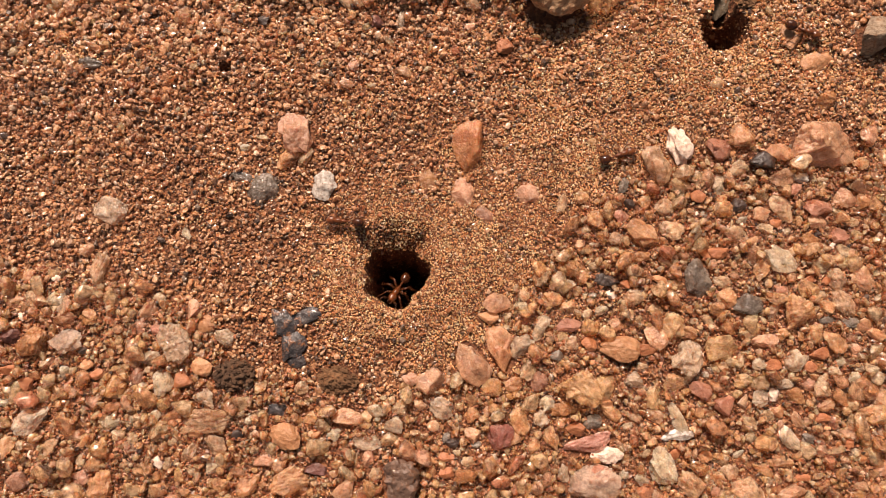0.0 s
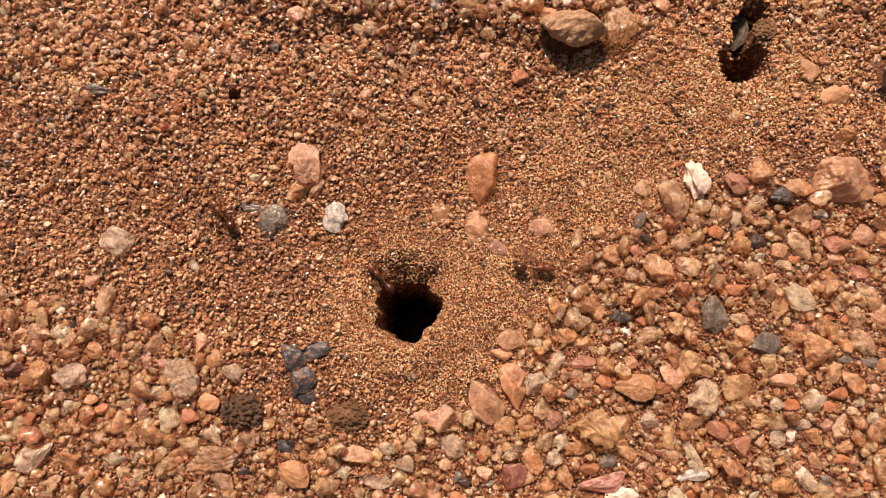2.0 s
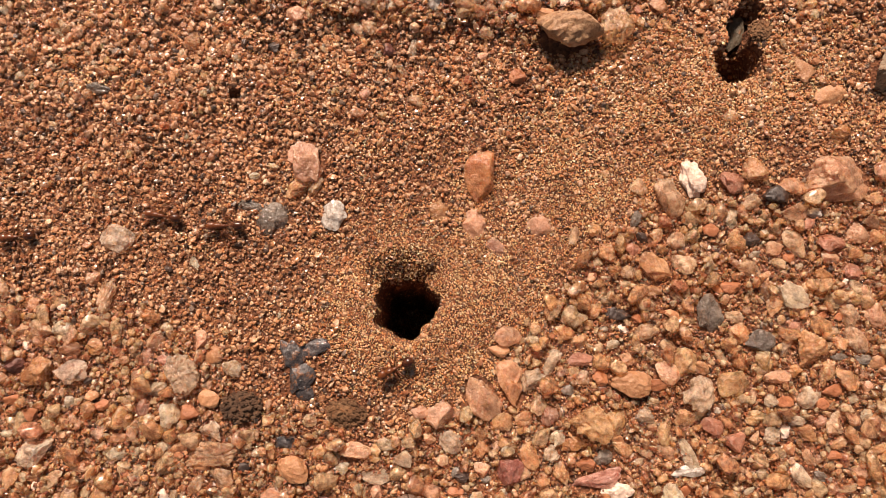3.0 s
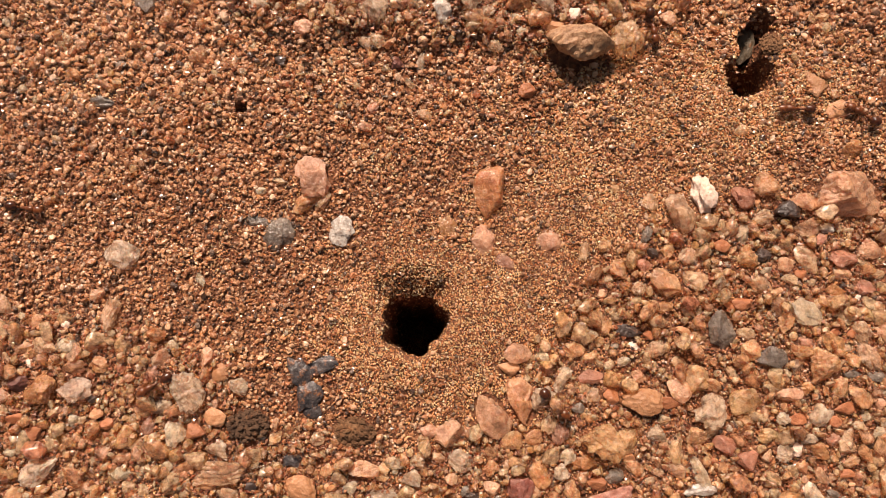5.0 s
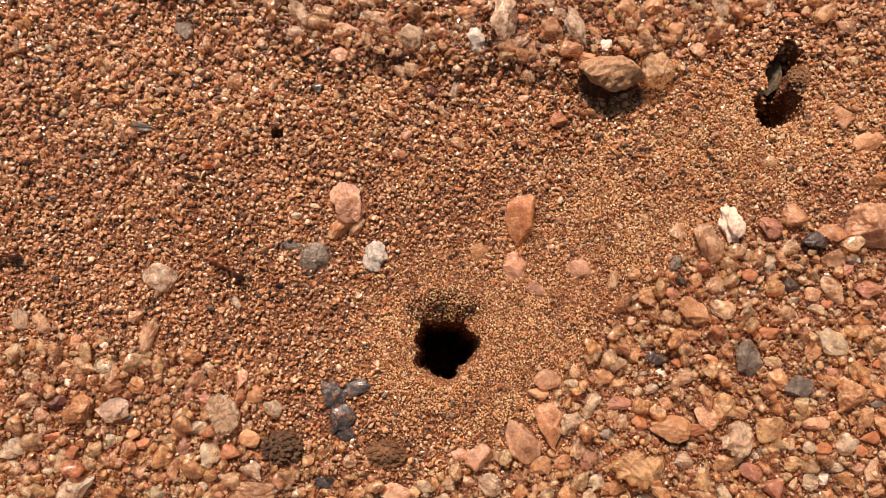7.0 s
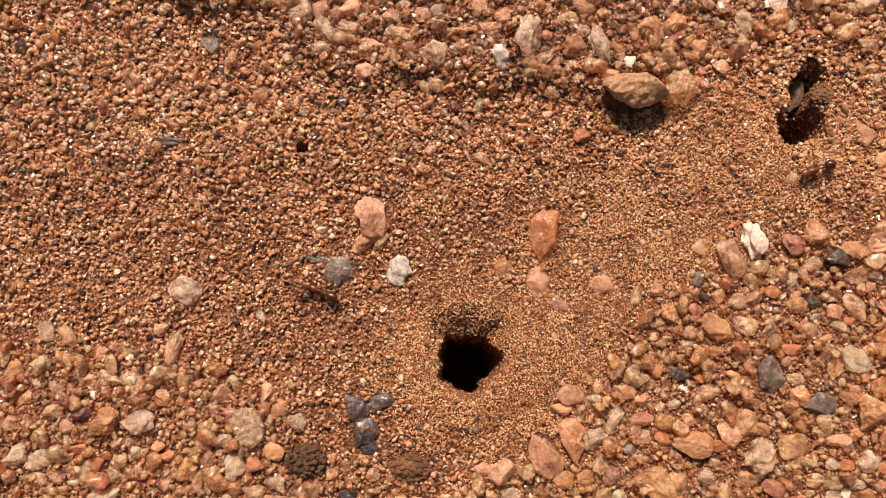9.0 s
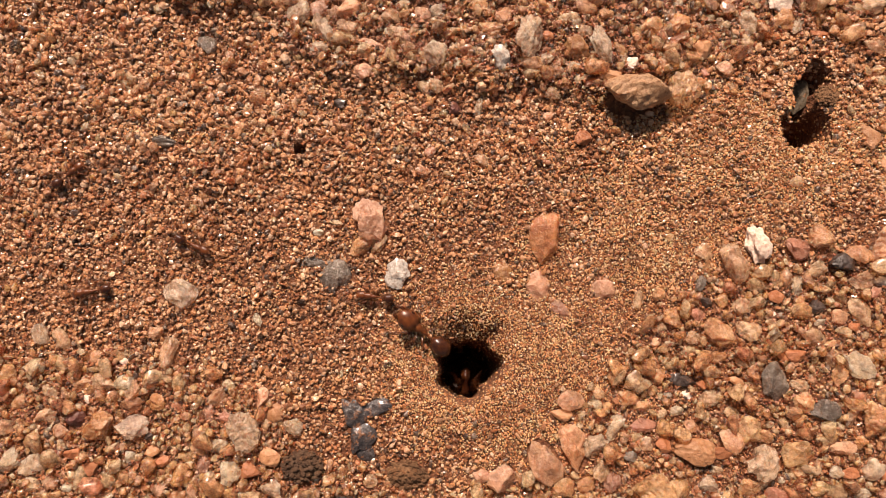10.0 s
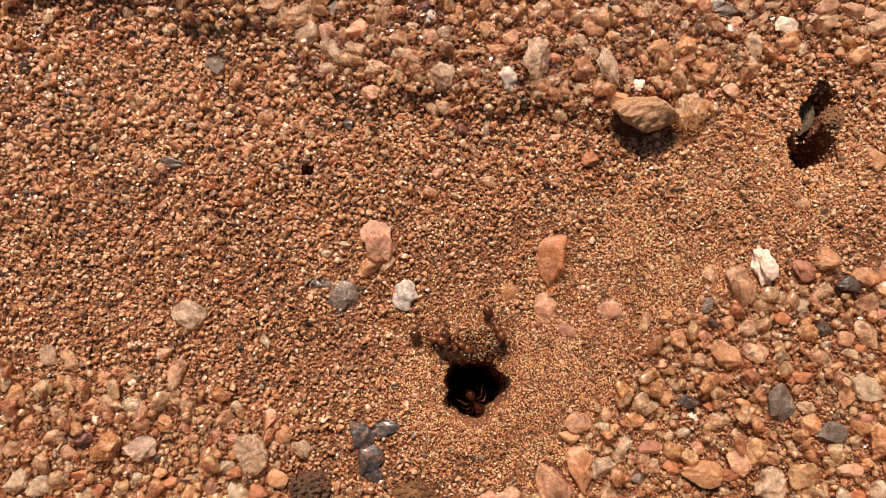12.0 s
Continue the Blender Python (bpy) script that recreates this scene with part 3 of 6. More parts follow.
def clear_of_pebbles(x, y, size, slack):
    keep = np.ones(len(x), bool)
    for px, py, long, wide, turn, glassy in PLACED:
        if glassy and slack < 0:  # fine grains lie on below clear stones
            continue
        c, s = math.cos(radians(turn)), math.sin(radians(turn))
        u, v = (x - px) * c + (y - py) * s, -(x - px) * s + (y - py) * c
        keep &= np.hypot(u / (long / 2 + slack * size), v / (wide / 2 + slack * size)) > 1
    return keep


pebble(-11.35, 13.80, 3.48, 2.57, -61, "pink", 1)
pebble(-12.04, 12.00, 1.91, 1.49, 21, "amber", 1)
pebble(-10.71, 12.19, 1.49, 1.08, 71, "cream", 1)
pebble(-9.21, 9.89, 2.3, 1.9, 75, "silver", 0.75, True)
pebble(-13.80, 9.57, 2.6, 2.4, 81, "slate", 0.6)
pebble(-15.30, 10.51, 2.0, 0.95, -9, "slate", 0.6)
pebble(-7.14, 19.14, 0.99, 0.83, 61, "lilac", 1)
pebble(-4.36, 20.98, 1.12, 0.62, -41, "cream", 1)
pebble(-3.25, 18.55, 0.91, 1.24, 81, "cream", 1)
pebble(-5.29, 22.52, 0.99, 0.99, 1, "purple", 1)
pebble(-14.08, 22.60, 0.99, 0.87, 1, "black", 0.8)
pebble(-8.41, 22.42, 1.16, 0.46, -27, "orange", 1)
pebble(-10.35, 22.57, 0.58, 0.58, 1, "cream", 1)
pebble(-6.83, 24.36, 1.49, 1.12, -49, "cream", 1)
pebble(-12.46, 25.30, 1.49, 1.20, -9, "pink", 0.8)
pebble(-20.33, 23.08, 1.49, 1.41, 31, "amber", 0.8)
pebble(-27.14, 19.27, 1.95, 0.95, -7, "slate", 0.75)
pebble(-24.44, 27.24, 1.82, 1.57, -39, "slate", 0.75)
pebble(-30.40, 16.52, 0.83, 0.58, -49, "cream", 1)
pebble(-13.95, 13.55, 1.16, 0.50, -19, "cream", 1)
pebble(-34.71, 25.41, 0.75, 0.75, 1, "clear", 1)
pebble(-15.18, 12.72, 0.83, 0.62, 1, "clear", 1)
pebble(1.62, 12.73, 3.7, 2.5, -80, "flake", 1, True, taper=0.3)
pebble(1.23, 9.22, 2.28, 2.24, -39, "pink", 0.7)
pebble(2.77, 7.61, 1.74, 1.08, -39, "lilac", 0.7)
pebble(5.93, 9.12, 1.82, 1.99, 61, "pink", 0.6)
pebble(-1.45, 10.31, 1.74, 1.57, 81, "olive", 0.5)
pebble(15.63, 11.42, 3.15, 1.91, -69, "cream", 1.2, True)
pebble(17.34, 12.85, 3.07, 1.95, -76, "white", 1.2, True)
pebble(13.35, 12.19, 1.49, 1.33, 1, "cream", 0.9)
pebble(20.27, 12.72, 1.91, 1.66, -49, "red", 1, True)
pebble(21.97, 13.39, 2.15, 1.82, -39, "amber", 1)
pebble(23.57, 11.72, 1.82, 1.49, -29, "black", 1)
pebble(24.73, 12.41, 2.15, 1.33, -19, "orange", 1)
pebble(28.10, 12.89, 4.97, 3.56, -4, "peach", 1)
pebble(21.68, 11.18, 1.49, 1.16, 21, "cream", 0.9)
pebble(24.77, 10.43, 1.91, 1.49, -9, "cream", 0.8)
pebble(20.19, 10.23, 0.99, 1.24, 1, "clear", 0.8)
pebble(27.90, 19.29, 2.24, 1.99, 41, "brown", 0.6)
pebble(28.39, 16.27, 1.49, 1.49, 1, "olive", 0.8)
pebble(26.05, 21.41, 2.32, 1.49, -74, "brown", 0.6)
pebble(20.22, 17.65, 0.99, 0.91, 1, "cream", 0.8)
pebble(10.85, 13.21, 0.66, 0.58, 1, "amber", 0.8)
pebble(8.51, 8.50, 1.49, 0.75, 81, "cream", 1)
pebble(13.49, 8.41, 0.91, 0.83, 1, "black", 1)
pebble(10.98, 7.12, 1.74, 1.45, -59, "amber", 1)
pebble(14.32, 6.30, 2.57, 1.82, -54, "amber", 1, True)
pebble(12.85, 7.57, 1.24, 0.99, 21, "red", 0.8)
pebble(16.18, 8.24, 1.66, 1.49, 1, "cream", 0.8)
pebble(16.38, 6.42, 2.07, 1.41, -9, "cream", 0.9)
pebble(12.41, 5.86, 1.16, 1.04, 51, "cream", 1)
pebble(21.57, 8.33, 1.33, 1.16, 1, "black", 1)
pebble(24.80, 8.13, 2.40, 1.57, -54, "cream", 1, True)
pebble(27.41, 8.17, 2.15, 1.49, -4, "red", 1)
pebble(21.33, 6.21, 1.99, 1.16, -21, "cream", 1, True)
pebble(19.88, 4.75, 1.74, 0.99, 1, "rust", 0.9)
pebble(24.18, 4.20, 2.65, 1.82, -34, "clear", 1.1, True)
pebble(16.00, 4.11, 1.24, 0.70, -34, "cream", 1.1)
pebble(18.31, 2.92, 2.90, 2.07, 81, "slate", 0.8, True)
pebble(21.80, 0.95, 2.28, 1.74, 11, "slate", 0.75)
pebble(20.39, 1.57, 1.57, 1.41, -39, "amber", 0.9)
pebble(20.14, 2.71, 1.49, 0.91, -19, "cream", 0.8)
pebble(24.96, 0.36, 2.57, 2.24, 51, "amber", 1.1)
pebble(28.22, 2.88, 1.82, 1.41, -49, "cream", 1)
pebble(28.50, 1.26, 2.49, 1.41, -74, "cream", 0.9)
pebble(22.84, 3.48, 1.74, 1.16, 71, "amber", 0.8)
pebble(11.74, 2.77, 2.07, 0.91, -9, "black", 0.8)
pebble(9.90, 3.03, 1.33, 1.16, 21, "amber", 0.9)
pebble(3.53, 1.14, 1.99, 1.49, 19, "peach", 1.1, True)
pebble(2.92, 0.04, 1.66, 0.99, 1, "brown", 0.8)
pebble(5.58, 1.66, 0.99, 0.91, 1, "cream", 0.9)
pebble(7.63, 1.37, 1.49, 1.24, -19, "amber", 0.9)
pebble(8.77, 0.74, 1.24, 1.08, 21, "amber", 0.9)
pebble(9.48, 1.97, 0.91, 0.83, 1, "amber", 0.8)
pebble(13.56, 1.55, 1.57, 1.41, 71, "cream", 0.9)
pebble(12.01, 1.76, 0.99, 0.58, -19, "white", 0.8)
pebble(12.30, -0.45, 1.16, 0.99, 1, "orange", 0.9)
pebble(15.18, 0.60, 1.24, 0.83, -19, "cream", 0.9)
pebble(3.91, -2.23, 3.48, 1.91, -74, "orange", 1.2, True, taper=0.5)
pebble(1.76, -3.22, 3.48, 2.32, -61, "peach", 1.1, True)
pebble(5.37, -1.97, 1.99, 1.57, 21, "clear", 1)
pebble(6.72, -0.70, 2.07, 0.99, 63, "clear", 0.9)
pebble(5.85, -3.75, 1.49, 1.12, 61, "cream", 0.9)
pebble(8.84, -0.47, 1.91, 1.08, 1, "red", 0.8)
pebble(9.03, -1.79, 1.16, 1.04, 71, "cream", 0.8)
pebble(10.25, -1.85, 1.16, 1.12, 1, "rust", 0.8)
pebble(12.52, -2.21, 2.98, 1.99, -7, "brown", 0.9)
pebble(9.57, -4.84, 3.31, 2.57, -14, "yellow", 1.2)
pebble(11.26, -5.01, 2.07, 1.49, 81, "yellow", 0.9)
pebble(15.05, -1.41, 1.99, 1.57, -19, "peach", 0.9)
pebble(16.37, -0.59, 2.07, 1.82, 81, "yellow", 0.9)
pebble(17.37, -2.81, 2.73, 2.32, 61, "clear", 0.9)
pebble(19.82, -2.13, 2.57, 1.99, 23, "yellow", 1.1, True)
pebble(22.84, -1.64, 2.07, 1.16, 17, "peach", 1)
pebble(25.05, -3.00, 1.91, 1.57, 51, "clear", 1.1, True)
pebble(26.52, -1.06, 1.57, 1.24, 71, "amber", 0.8)
pebble(27.91, -1.60, 1.91, 1.57, -59, "amber", 0.9)
pebble(22.37, -3.24, 1.08, 1.04, 1, "clear", 0.9)
pebble(13.45, -4.42, 1.41, 1.28, 1, "clear", 1)
pebble(14.84, -5.38, 2.28, 1.24, 83, "yellow", 0.9)
pebble(16.27, -4.57, 1.66, 1.45, 31, "amber", 0.8)
pebble(18.27, -5.17, 1.74, 1.45, 1, "red", 0.9)
pebble(19.85, -6.24, 1.57, 1.49, 1, "red", 0.9)
pebble(16.45, -7.12, 2.57, 0.99, -61, "clear", 1.1, True)
pebble(14.80, -6.95, 1.49, 1.04, -19, "cream", 1)
pebble(17.49, -4.23, 1.33, 0.62, 36, "cream", 1)
pebble(21.32, -4.48, 1.49, 1.12, 11, "yellow", 0.8)
pebble(22.44, -5.65, 1.57, 1.24, 21, "clear", 1)
pebble(23.33, -5.44, 1.04, 0.70, 76, "white", 1)
pebble(24.17, -4.71, 1.33, 0.83, 11, "clear", 1)
pebble(26.91, -4.79, 1.91, 1.33, 71, "cream", 0.9)
pebble(24.90, -5.57, 1.49, 1.12, -59, "olive", 0.8)
pebble(-0.48, -6.42, 2.07, 1.57, -29, "clear", 0.9)
pebble(3.14, -4.94, 1.57, 1.41, 1, "amber", 0.8)
pebble(4.64, -4.72, 1.41, 1.16, 1, "amber", 0.8)
pebble(-1.27, -4.50, 2.07, 1.74, 41, "peach", 0.9)
pebble(6.58, -4.53, 1.49, 1.24, 61, "lilac", 0.9)
pebble(7.18, -6.06, 1.33, 1.08, 51, "clear", 1)
pebble(8.06, -6.51, 1.49, 0.99, 11, "olive", 0.8)
pebble(6.77, -7.16, 1.28, 1.24, 1, "clear", 1)
pebble(10.42, -7.37, 1.33, 1.16, 51, "slate", 0.8)
pebble(11.79, -6.84, 1.41, 1.16, 1, "amber", 0.8)
pebble(-25.07, 7.96, 2.82, 2.07, -11, "quartz", 1.1, True)
pebble(-25.55, 3.77, 2.82, 1.28, 79, "cream", 1.1)
pebble(-26.54, 4.99, 1.16, 1.08, 1, "peach", 0.9)
pebble(-19.27, 6.18, 1.16, 0.70, -69, "clear", 1)
pebble(-33.61, 4.30, 1.91, 1.16, -64, "cream", 1.1, True)
pebble(-35.22, 4.68, 1.74, 1.24, -79, "clear", 1)
pebble(-31.08, 3.11, 1.66, 1.20, 11, "orange", 0.6)
pebble(-28.76, 2.94, 0.75, 0.62, 1, "white", 1)
pebble(-31.72, 1.26, 1.57, 0.87, 11, "orange", 0.8)
pebble(-30.08, 1.33, 2.15, 1.37, -9, "cream", 1)
pebble(-27.93, -0.10, 1.74, 1.08, 11, "orange", 1)
pebble(-26.10, 0.13, 1.49, 1.28, 1, "olive", 0.8)
pebble(-30.10, -1.75, 2.49, 2.07, 41, "olive", 1.1)
pebble(-31.97, -1.37, 1.45, 1.33, 1, "purple", 0.9)
pebble(-27.61, -1.70, 2.40, 1.74, 29, "quartz", 1.1)
pebble(-26.51, -2.29, 0.75, 0.70, 1, "black", 1)
pebble(-19.64, -1.78, 3.07, 2.20, -71, "clear", 1.1)
pebble(-21.62, -2.89, 1.74, 1.04, 29, "clear", 1)
pebble(-20.51, -4.58, 2.07, 1.45, -79, "clear", 1)
pebble(-19.14, -4.52, 1.41, 1.24, 1, "rust", 0.9)
pebble(-16.24, -1.32, 1.49, 1.28, -9, "clear", 1)
pebble(-17.66, -0.50, 1.74, 1.49, 41, "brown", 0.7)
pebble(-17.76, -3.50, 1.57, 1.41, 1, "brown", 0.8)
pebble(-15.46, -4.10, 3.15, 2.40, 6, "clod", 1)
pebble(-7.95, -4.49, 3.15, 2.24, -9, "mud", 0.8)
pebble(-11.90, -0.32, 2.57, 1.66, -69, "darkmica", 0.75)
pebble(-10.41, 0.19, 2.32, 1.24, 21, "darkmica", 0.75)
pebble(-11.39, -2.08, 2.40, 1.91, 61, "darkmica", 0.75)
pebble(-11.03, -3.11, 1.41, 1.16, 1, "darkmica", 0.75)
pebble(-12.33, -6.57, 1.49, 0.99, 1, "darkmica", 0.75)
pebble(-17.46, -5.71, 1.82, 1.33, -24, "clear", 1)
pebble(-17.34, -7.28, 3.89, 1.86, 5, "cream", 1.1)
pebble(-30.05, -7.30, 3.07, 1.91, 37, "quartz", 1.2)
pebble(-24.30, -6.38, 1.57, 0.75, 21, "orange", 1)
pebble(-10.61, -5.01, 1.08, 0.99, 1, "cream", 0.8)
pebble(-9.89, -7.12, 1.08, 0.99, 1, "amber", 0.9)
pebble(-7.27, -7.12, 2.32, 1.57, 21, "peach", 0.8)
pebble(-5.91, -7.05, 1.08, 0.95, 1, "amber", 0.8)
pebble(-3.88, -7.65, 1.41, 1.33, 1, "clear", 1)
pebble(-3.46, -6.47, 1.41, 1.12, 41, "cream", 0.9)
pebble(-34.23, -1.21, 1.74, 1.16, 11, "cream", 0.9)
pebble(-33.41, -5.78, 1.24, 1.04, 1, "peach", 0.9)
pebble(-21.86, 0.57, 1.57, 1.12, 31, "peach", 0.8)
pebble(-18.58, 0.66, 1.49, 1.04, 71, "pink", 0.8)
pebble(-21.13, -0.80, 1.08, 0.83, 1, "red", 0.8)
pebble(-22.38, -0.37, 1.41, 0.87, -69, "lilac", 0.7)
pebble(-25.46, -4.07, 1.12, 0.79, 31, "rust", 0.9)
pebble(-21.09, 1.47, 1.08, 0.83, 1, "cream", 0.8)
pebble(-17.57, 29.76, 1.93, 1.85, 2, "clear", 1)
pebble(-15.75, 28.70, 2.27, 1.43, -63, "clear", 1)
pebble(-18.27, 31.22, 2.44, 1.68, 12, "cream", 0.9)
pebble(-16.05, 30.26, 1.43, 1.26, 2, "lilac", 0.8)
pebble(-13.70, 30.19, 2.02, 1.51, 62, "orange", 0.8)
pebble(-13.72, 28.67, 1.93, 1.18, -8, "cream", 1)
pebble(-11.90, 27.44, 2.10, 0.84, -18, "pink", 1.1, True)
pebble(-10.42, 29.78, 1.68, 1.43, 22, "cream", 0.9)
pebble(-9.66, 28.42, 2.10, 1.13, 12, "cream", 0.8)
pebble(-7.06, 26.80, 2.10, 1.93, -38, "clear", 1.1)
pebble(-7.67, 24.16, 1.60, 1.01, -48, "cream", 0.9)
pebble(0.13, 28.24, 3.36, 2.18, 74, "clear", 1.2)
pebble(-1.94, 26.63, 2.02, 1.43, -68, "silver", 1)
pebble(-1.79, 30.03, 1.68, 1.34, 72, "orange", 0.9)
pebble(-2.56, 28.90, 1.51, 1.26, 22, "amber", 0.9)
pebble(-3.70, 30.71, 1.34, 1.09, 2, "amber", 0.8)
pebble(3.77, 27.44, 2.18, 1.85, -18, "olive", 0.9)
pebble(5.69, 27.67, 3.11, 1.51, -60, "clear", 1.1)
pebble(7.34, 27.13, 1.51, 0.59, -78, "cream", 0.8)
pebble(4.46, 28.83, 1.34, 0.92, -18, "cream", 0.8)
pebble(3.13, 29.98, 1.76, 1.05, 12, "cream", 0.8)
pebble(7.87, 26.42, 1.22, 0.97, 37, "white", 1)
pebble(5.99, 30.34, 1.22, 0.92, -8, "amber", 1)
pebble(8.25, 23.95, 4.9, 3.1, 18, "boulder", 1.25)
pebble(11.70, 24.25, 3.1, 2.7, 72, "quartzyel", 1.1)
pebble(9.49, 29.43, 1.93, 1.39, 22, "amber", 0.9)
pebble(11.25, 30.68, 2.02, 0.84, 40, "cream", 0.9)
pebble(11.50, 29.67, 1.76, 1.60, 2, "olive", 0.9)
pebble(15.37, 28.23, 1.60, 0.71, 30, "yellow", 0.9)
pebble(13.40, 27.72, 1.68, 1.51, 2, "brown", 0.8)
pebble(16.93, 30.11, 2.35, 1.43, -68, "clear", 0.9)
pebble(19.64, 31.57, 2.18, 1.68, 2, "white", 0.9, True)
pebble(19.69, 30.37, 1.85, 1.68, 2, "olive", 0.8)
pebble(20.82, 29.94, 1.68, 0.84, 52, "clear", 0.9)
pebble(8.84, 30.61, 0.67, 0.55, 62, "white", 1)
pebble(2.10, 24.00, 1.34, 1.09, -18, "cream", 0.9)
pebble(1.42, 26.69, 1.51, 1.18, 62, "clear", 0.8)
pebble(6.43, 25.25, 1.51, 1.18, 2, "brown", 0.8)
pebble(4.29, 20.46, 1.34, 1.18, 42, "rust", 0.8)
pebble(1.69, 22.11, 0.84, 0.76, 2, "pink", 0.8)
pebble(-3.55, 22.71, 1.60, 0.71, 82, "clear", 0.8)
pebble(14.57, 32.63, 2.61, 1.01, 2, "slate", 0.75)
pebble(10.61, 32.42, 1.51, 1.26, 2, "cream", 0.8)
pebble(4.88, 32.12, 1.85, 1.09, 2, "cream", 0.8)
pebble(0.46, 32.46, 1.68, 1.26, 42, "cream", 0.9)
pebble(21.7, 24.9, 3.0, 1.35, 76, "plug", 0.9)
pebble(22.75, 24.35, 2.0, 1.8, 20, "mud", 0.8)
pebble(26.46, 28.37, 1.85, 1.09, -18, "cream", 0.9)
pebble(24.68, 32.91, 2.10, 1.43, 12, "peach", 0.8)
pebble(26.38, 31.57, 1.85, 1.43, 2, "cream", 0.8)
pebble(17.64, 32.34, 1.68, 1.01, 62, "cream", 0.8)
pebble(-31.42, 31.08, 1.43, 0.92, -8, "cream", 0.9)
pebble(-29.45, 31.46, 1.51, 1.09, 12, "cream", 0.8)
pebble(-12.28, -8.58, 1.08, 0.58, -80, "white", 1)
pebble(-11.63, -8.42, 2.57, 1.83, -30, "brown", 0.8)
pebble(-18.51, -9.66, 1.74, 1.00, 65, "cream", 1)
pebble(-20.72, -10.34, 1.08, 0.71, -60, "white", 0.9)
pebble(-16.85, -10.57, 1.37, 0.87, 85, "clear", 1)
pebble(-13.21, -10.13, 1.49, 1.00, 10, "pink", 0.9)
pebble(-16.66, -8.99, 1.91, 1.49, -10, "cream", 0.8)
pebble(-11.35, -11.58, 2.82, 1.83, 32, "amber", 1)
pebble(-14.22, -11.74, 1.99, 1.41, 50, "amber", 0.8)
pebble(-9.38, -10.79, 1.74, 1.00, 0, "purple", 0.8)
pebble(-5.71, -9.95, 1.41, 0.83, 80, "pink", 0.9)
pebble(-6.48, -9.99, 1.16, 0.54, 85, "cream", 1)
pebble(-5.17, -11.09, 1.16, 0.95, 30, "cream", 0.9)
pebble(-3.31, -11.52, 3.15, 2.82, 80, "stonegrey", 1)
pebble(-7.42, -12.19, 1.83, 1.33, 20, "peach", 0.8)
pebble(-24.75, -11.96, 2.41, 2.07, 40, "amber", 0.8)
pebble(-30.88, -11.63, 1.83, 1.41, 0, "lilac", 0.8)
pebble(-5.76, -8.96, 2.16, 1.00, 0, "clear", 0.8)
pebble(-8.21, -8.37, 1.04, 0.95, 0, "clear", 0.8)
pebble(-5.98, -7.65, 1.04, 0.66, 0, "amber", 0.9)
pebble(-2.04, -6.17, 1.04, 0.75, -30, "peach", 0.9)
pebble(-26.99, -8.41, 1.33, 1.08, 0, "peach", 0.7)
pebble(3.77, -8.35, 2.16, 1.91, 60, "purplepink", 1)
pebble(5.11, -7.35, 2.16, 1.41, -70, "amber", 0.9)
pebble(1.78, -8.35, 1.24, 1.12, 0, "peach", 0.9)
pebble(7.41, -8.54, 1.74, 1.12, -80, "amber", 0.9)
pebble(10.02, -8.93, 3.82, 1.41, 14, "redpink", 1)
pebble(11.46, -9.71, 2.49, 1.33, -12, "white", 1.1, True)
pebble(10.37, -11.64, 3.82, 2.57, 10, "quartz", 0.8)
pebble(10.86, -11.13, 2.07, 1.66, 0, "red", 0.8)
pebble(15.21, -10.49, 2.82, 1.91, -70, "clear", 1)
pebble(17.21, -11.66, 2.16, 1.66, -52, "cream", 1)
pebble(16.49, -8.32, 2.49, 0.91, 5, "silver", 0.8)
pebble(21.73, -8.31, 1.08, 0.87, 60, "cream", 1)
pebble(24.33, -8.54, 1.91, 1.16, -60, "clear", 0.9)
pebble(25.74, -8.50, 1.00, 0.91, 0, "slate", 0.8)
pebble(20.01, -10.87, 1.49, 1.08, -10, "cream", 0.8)
pebble(21.19, -12.03, 2.57, 1.83, -30, "cream", 0.9)
pebble(24.33, -12.22, 2.16, 1.16, 10, "peach", 0.9)
pebble(30.87, -6.71, 2.16, 1.66, 30, "yellow", 0.8)
pebble(23.65, -10.08, 2.16, 0.91, 0, "amber", 0.8)
pebble(30.83, -1.13, 1.33, 1.04, 0, "orange", 0.8)
pebble(30.10, -0.48, 1.58, 1.08, -10, "orange", 0.9)
pebble(32.29, 21.17, 2.74, 2.74, 0, "roughgrey", 1.3)
pebble(9.98, 8.98, 1.07, 1.03, 1, "amber", 0.85)
pebble(10.19, 6.57, 0.82, 0.82, 1, "cream", 0.85)
pebble(10.79, 5.38, 0.74, 0.53, 21, "cream", 0.85)
pebble(9.72, 5.45, 0.90, 0.70, 1, "peach", 0.85)
pebble(14.57, 8.65, 1.07, 1.11, 1, "amber", 0.85)
pebble(13.02, 9.80, 1.32, 0.82, 71, "slate", 0.85)
pebble(14.22, 4.46, 1.40, 1.03, -9, "olive", 0.85)
pebble(18.59, 9.02, 1.23, 1.03, 1, "rust", 0.85)
pebble(20.32, 8.78, 0.99, 0.78, 11, "amber", 0.85)
pebble(20.19, 9.70, 1.48, 0.90, -74, "clear", 0.85)
pebble(19.53, 9.78, 0.58, 0.45, 31, "cream", 0.85)
pebble(18.96, 7.69, 0.66, 0.53, 1, "clear", 0.85)
pebble(18.42, 7.72, 0.49, 0.41, 1, "white", 0.85)
pebble(18.94, 4.71, 1.07, 0.70, -9, "rust", 0.85)
pebble(22.39, 5.77, 0.90, 0.62, 1, "orange", 0.85)
pebble(26.23, 10.43, 1.15, 0.82, 1, "silver", 0.85)
pebble(27.14, 10.39, 0.74, 0.62, 1, "cream", 0.85)
pebble(27.96, 10.32, 0.90, 0.53, 1, "cream", 0.85)
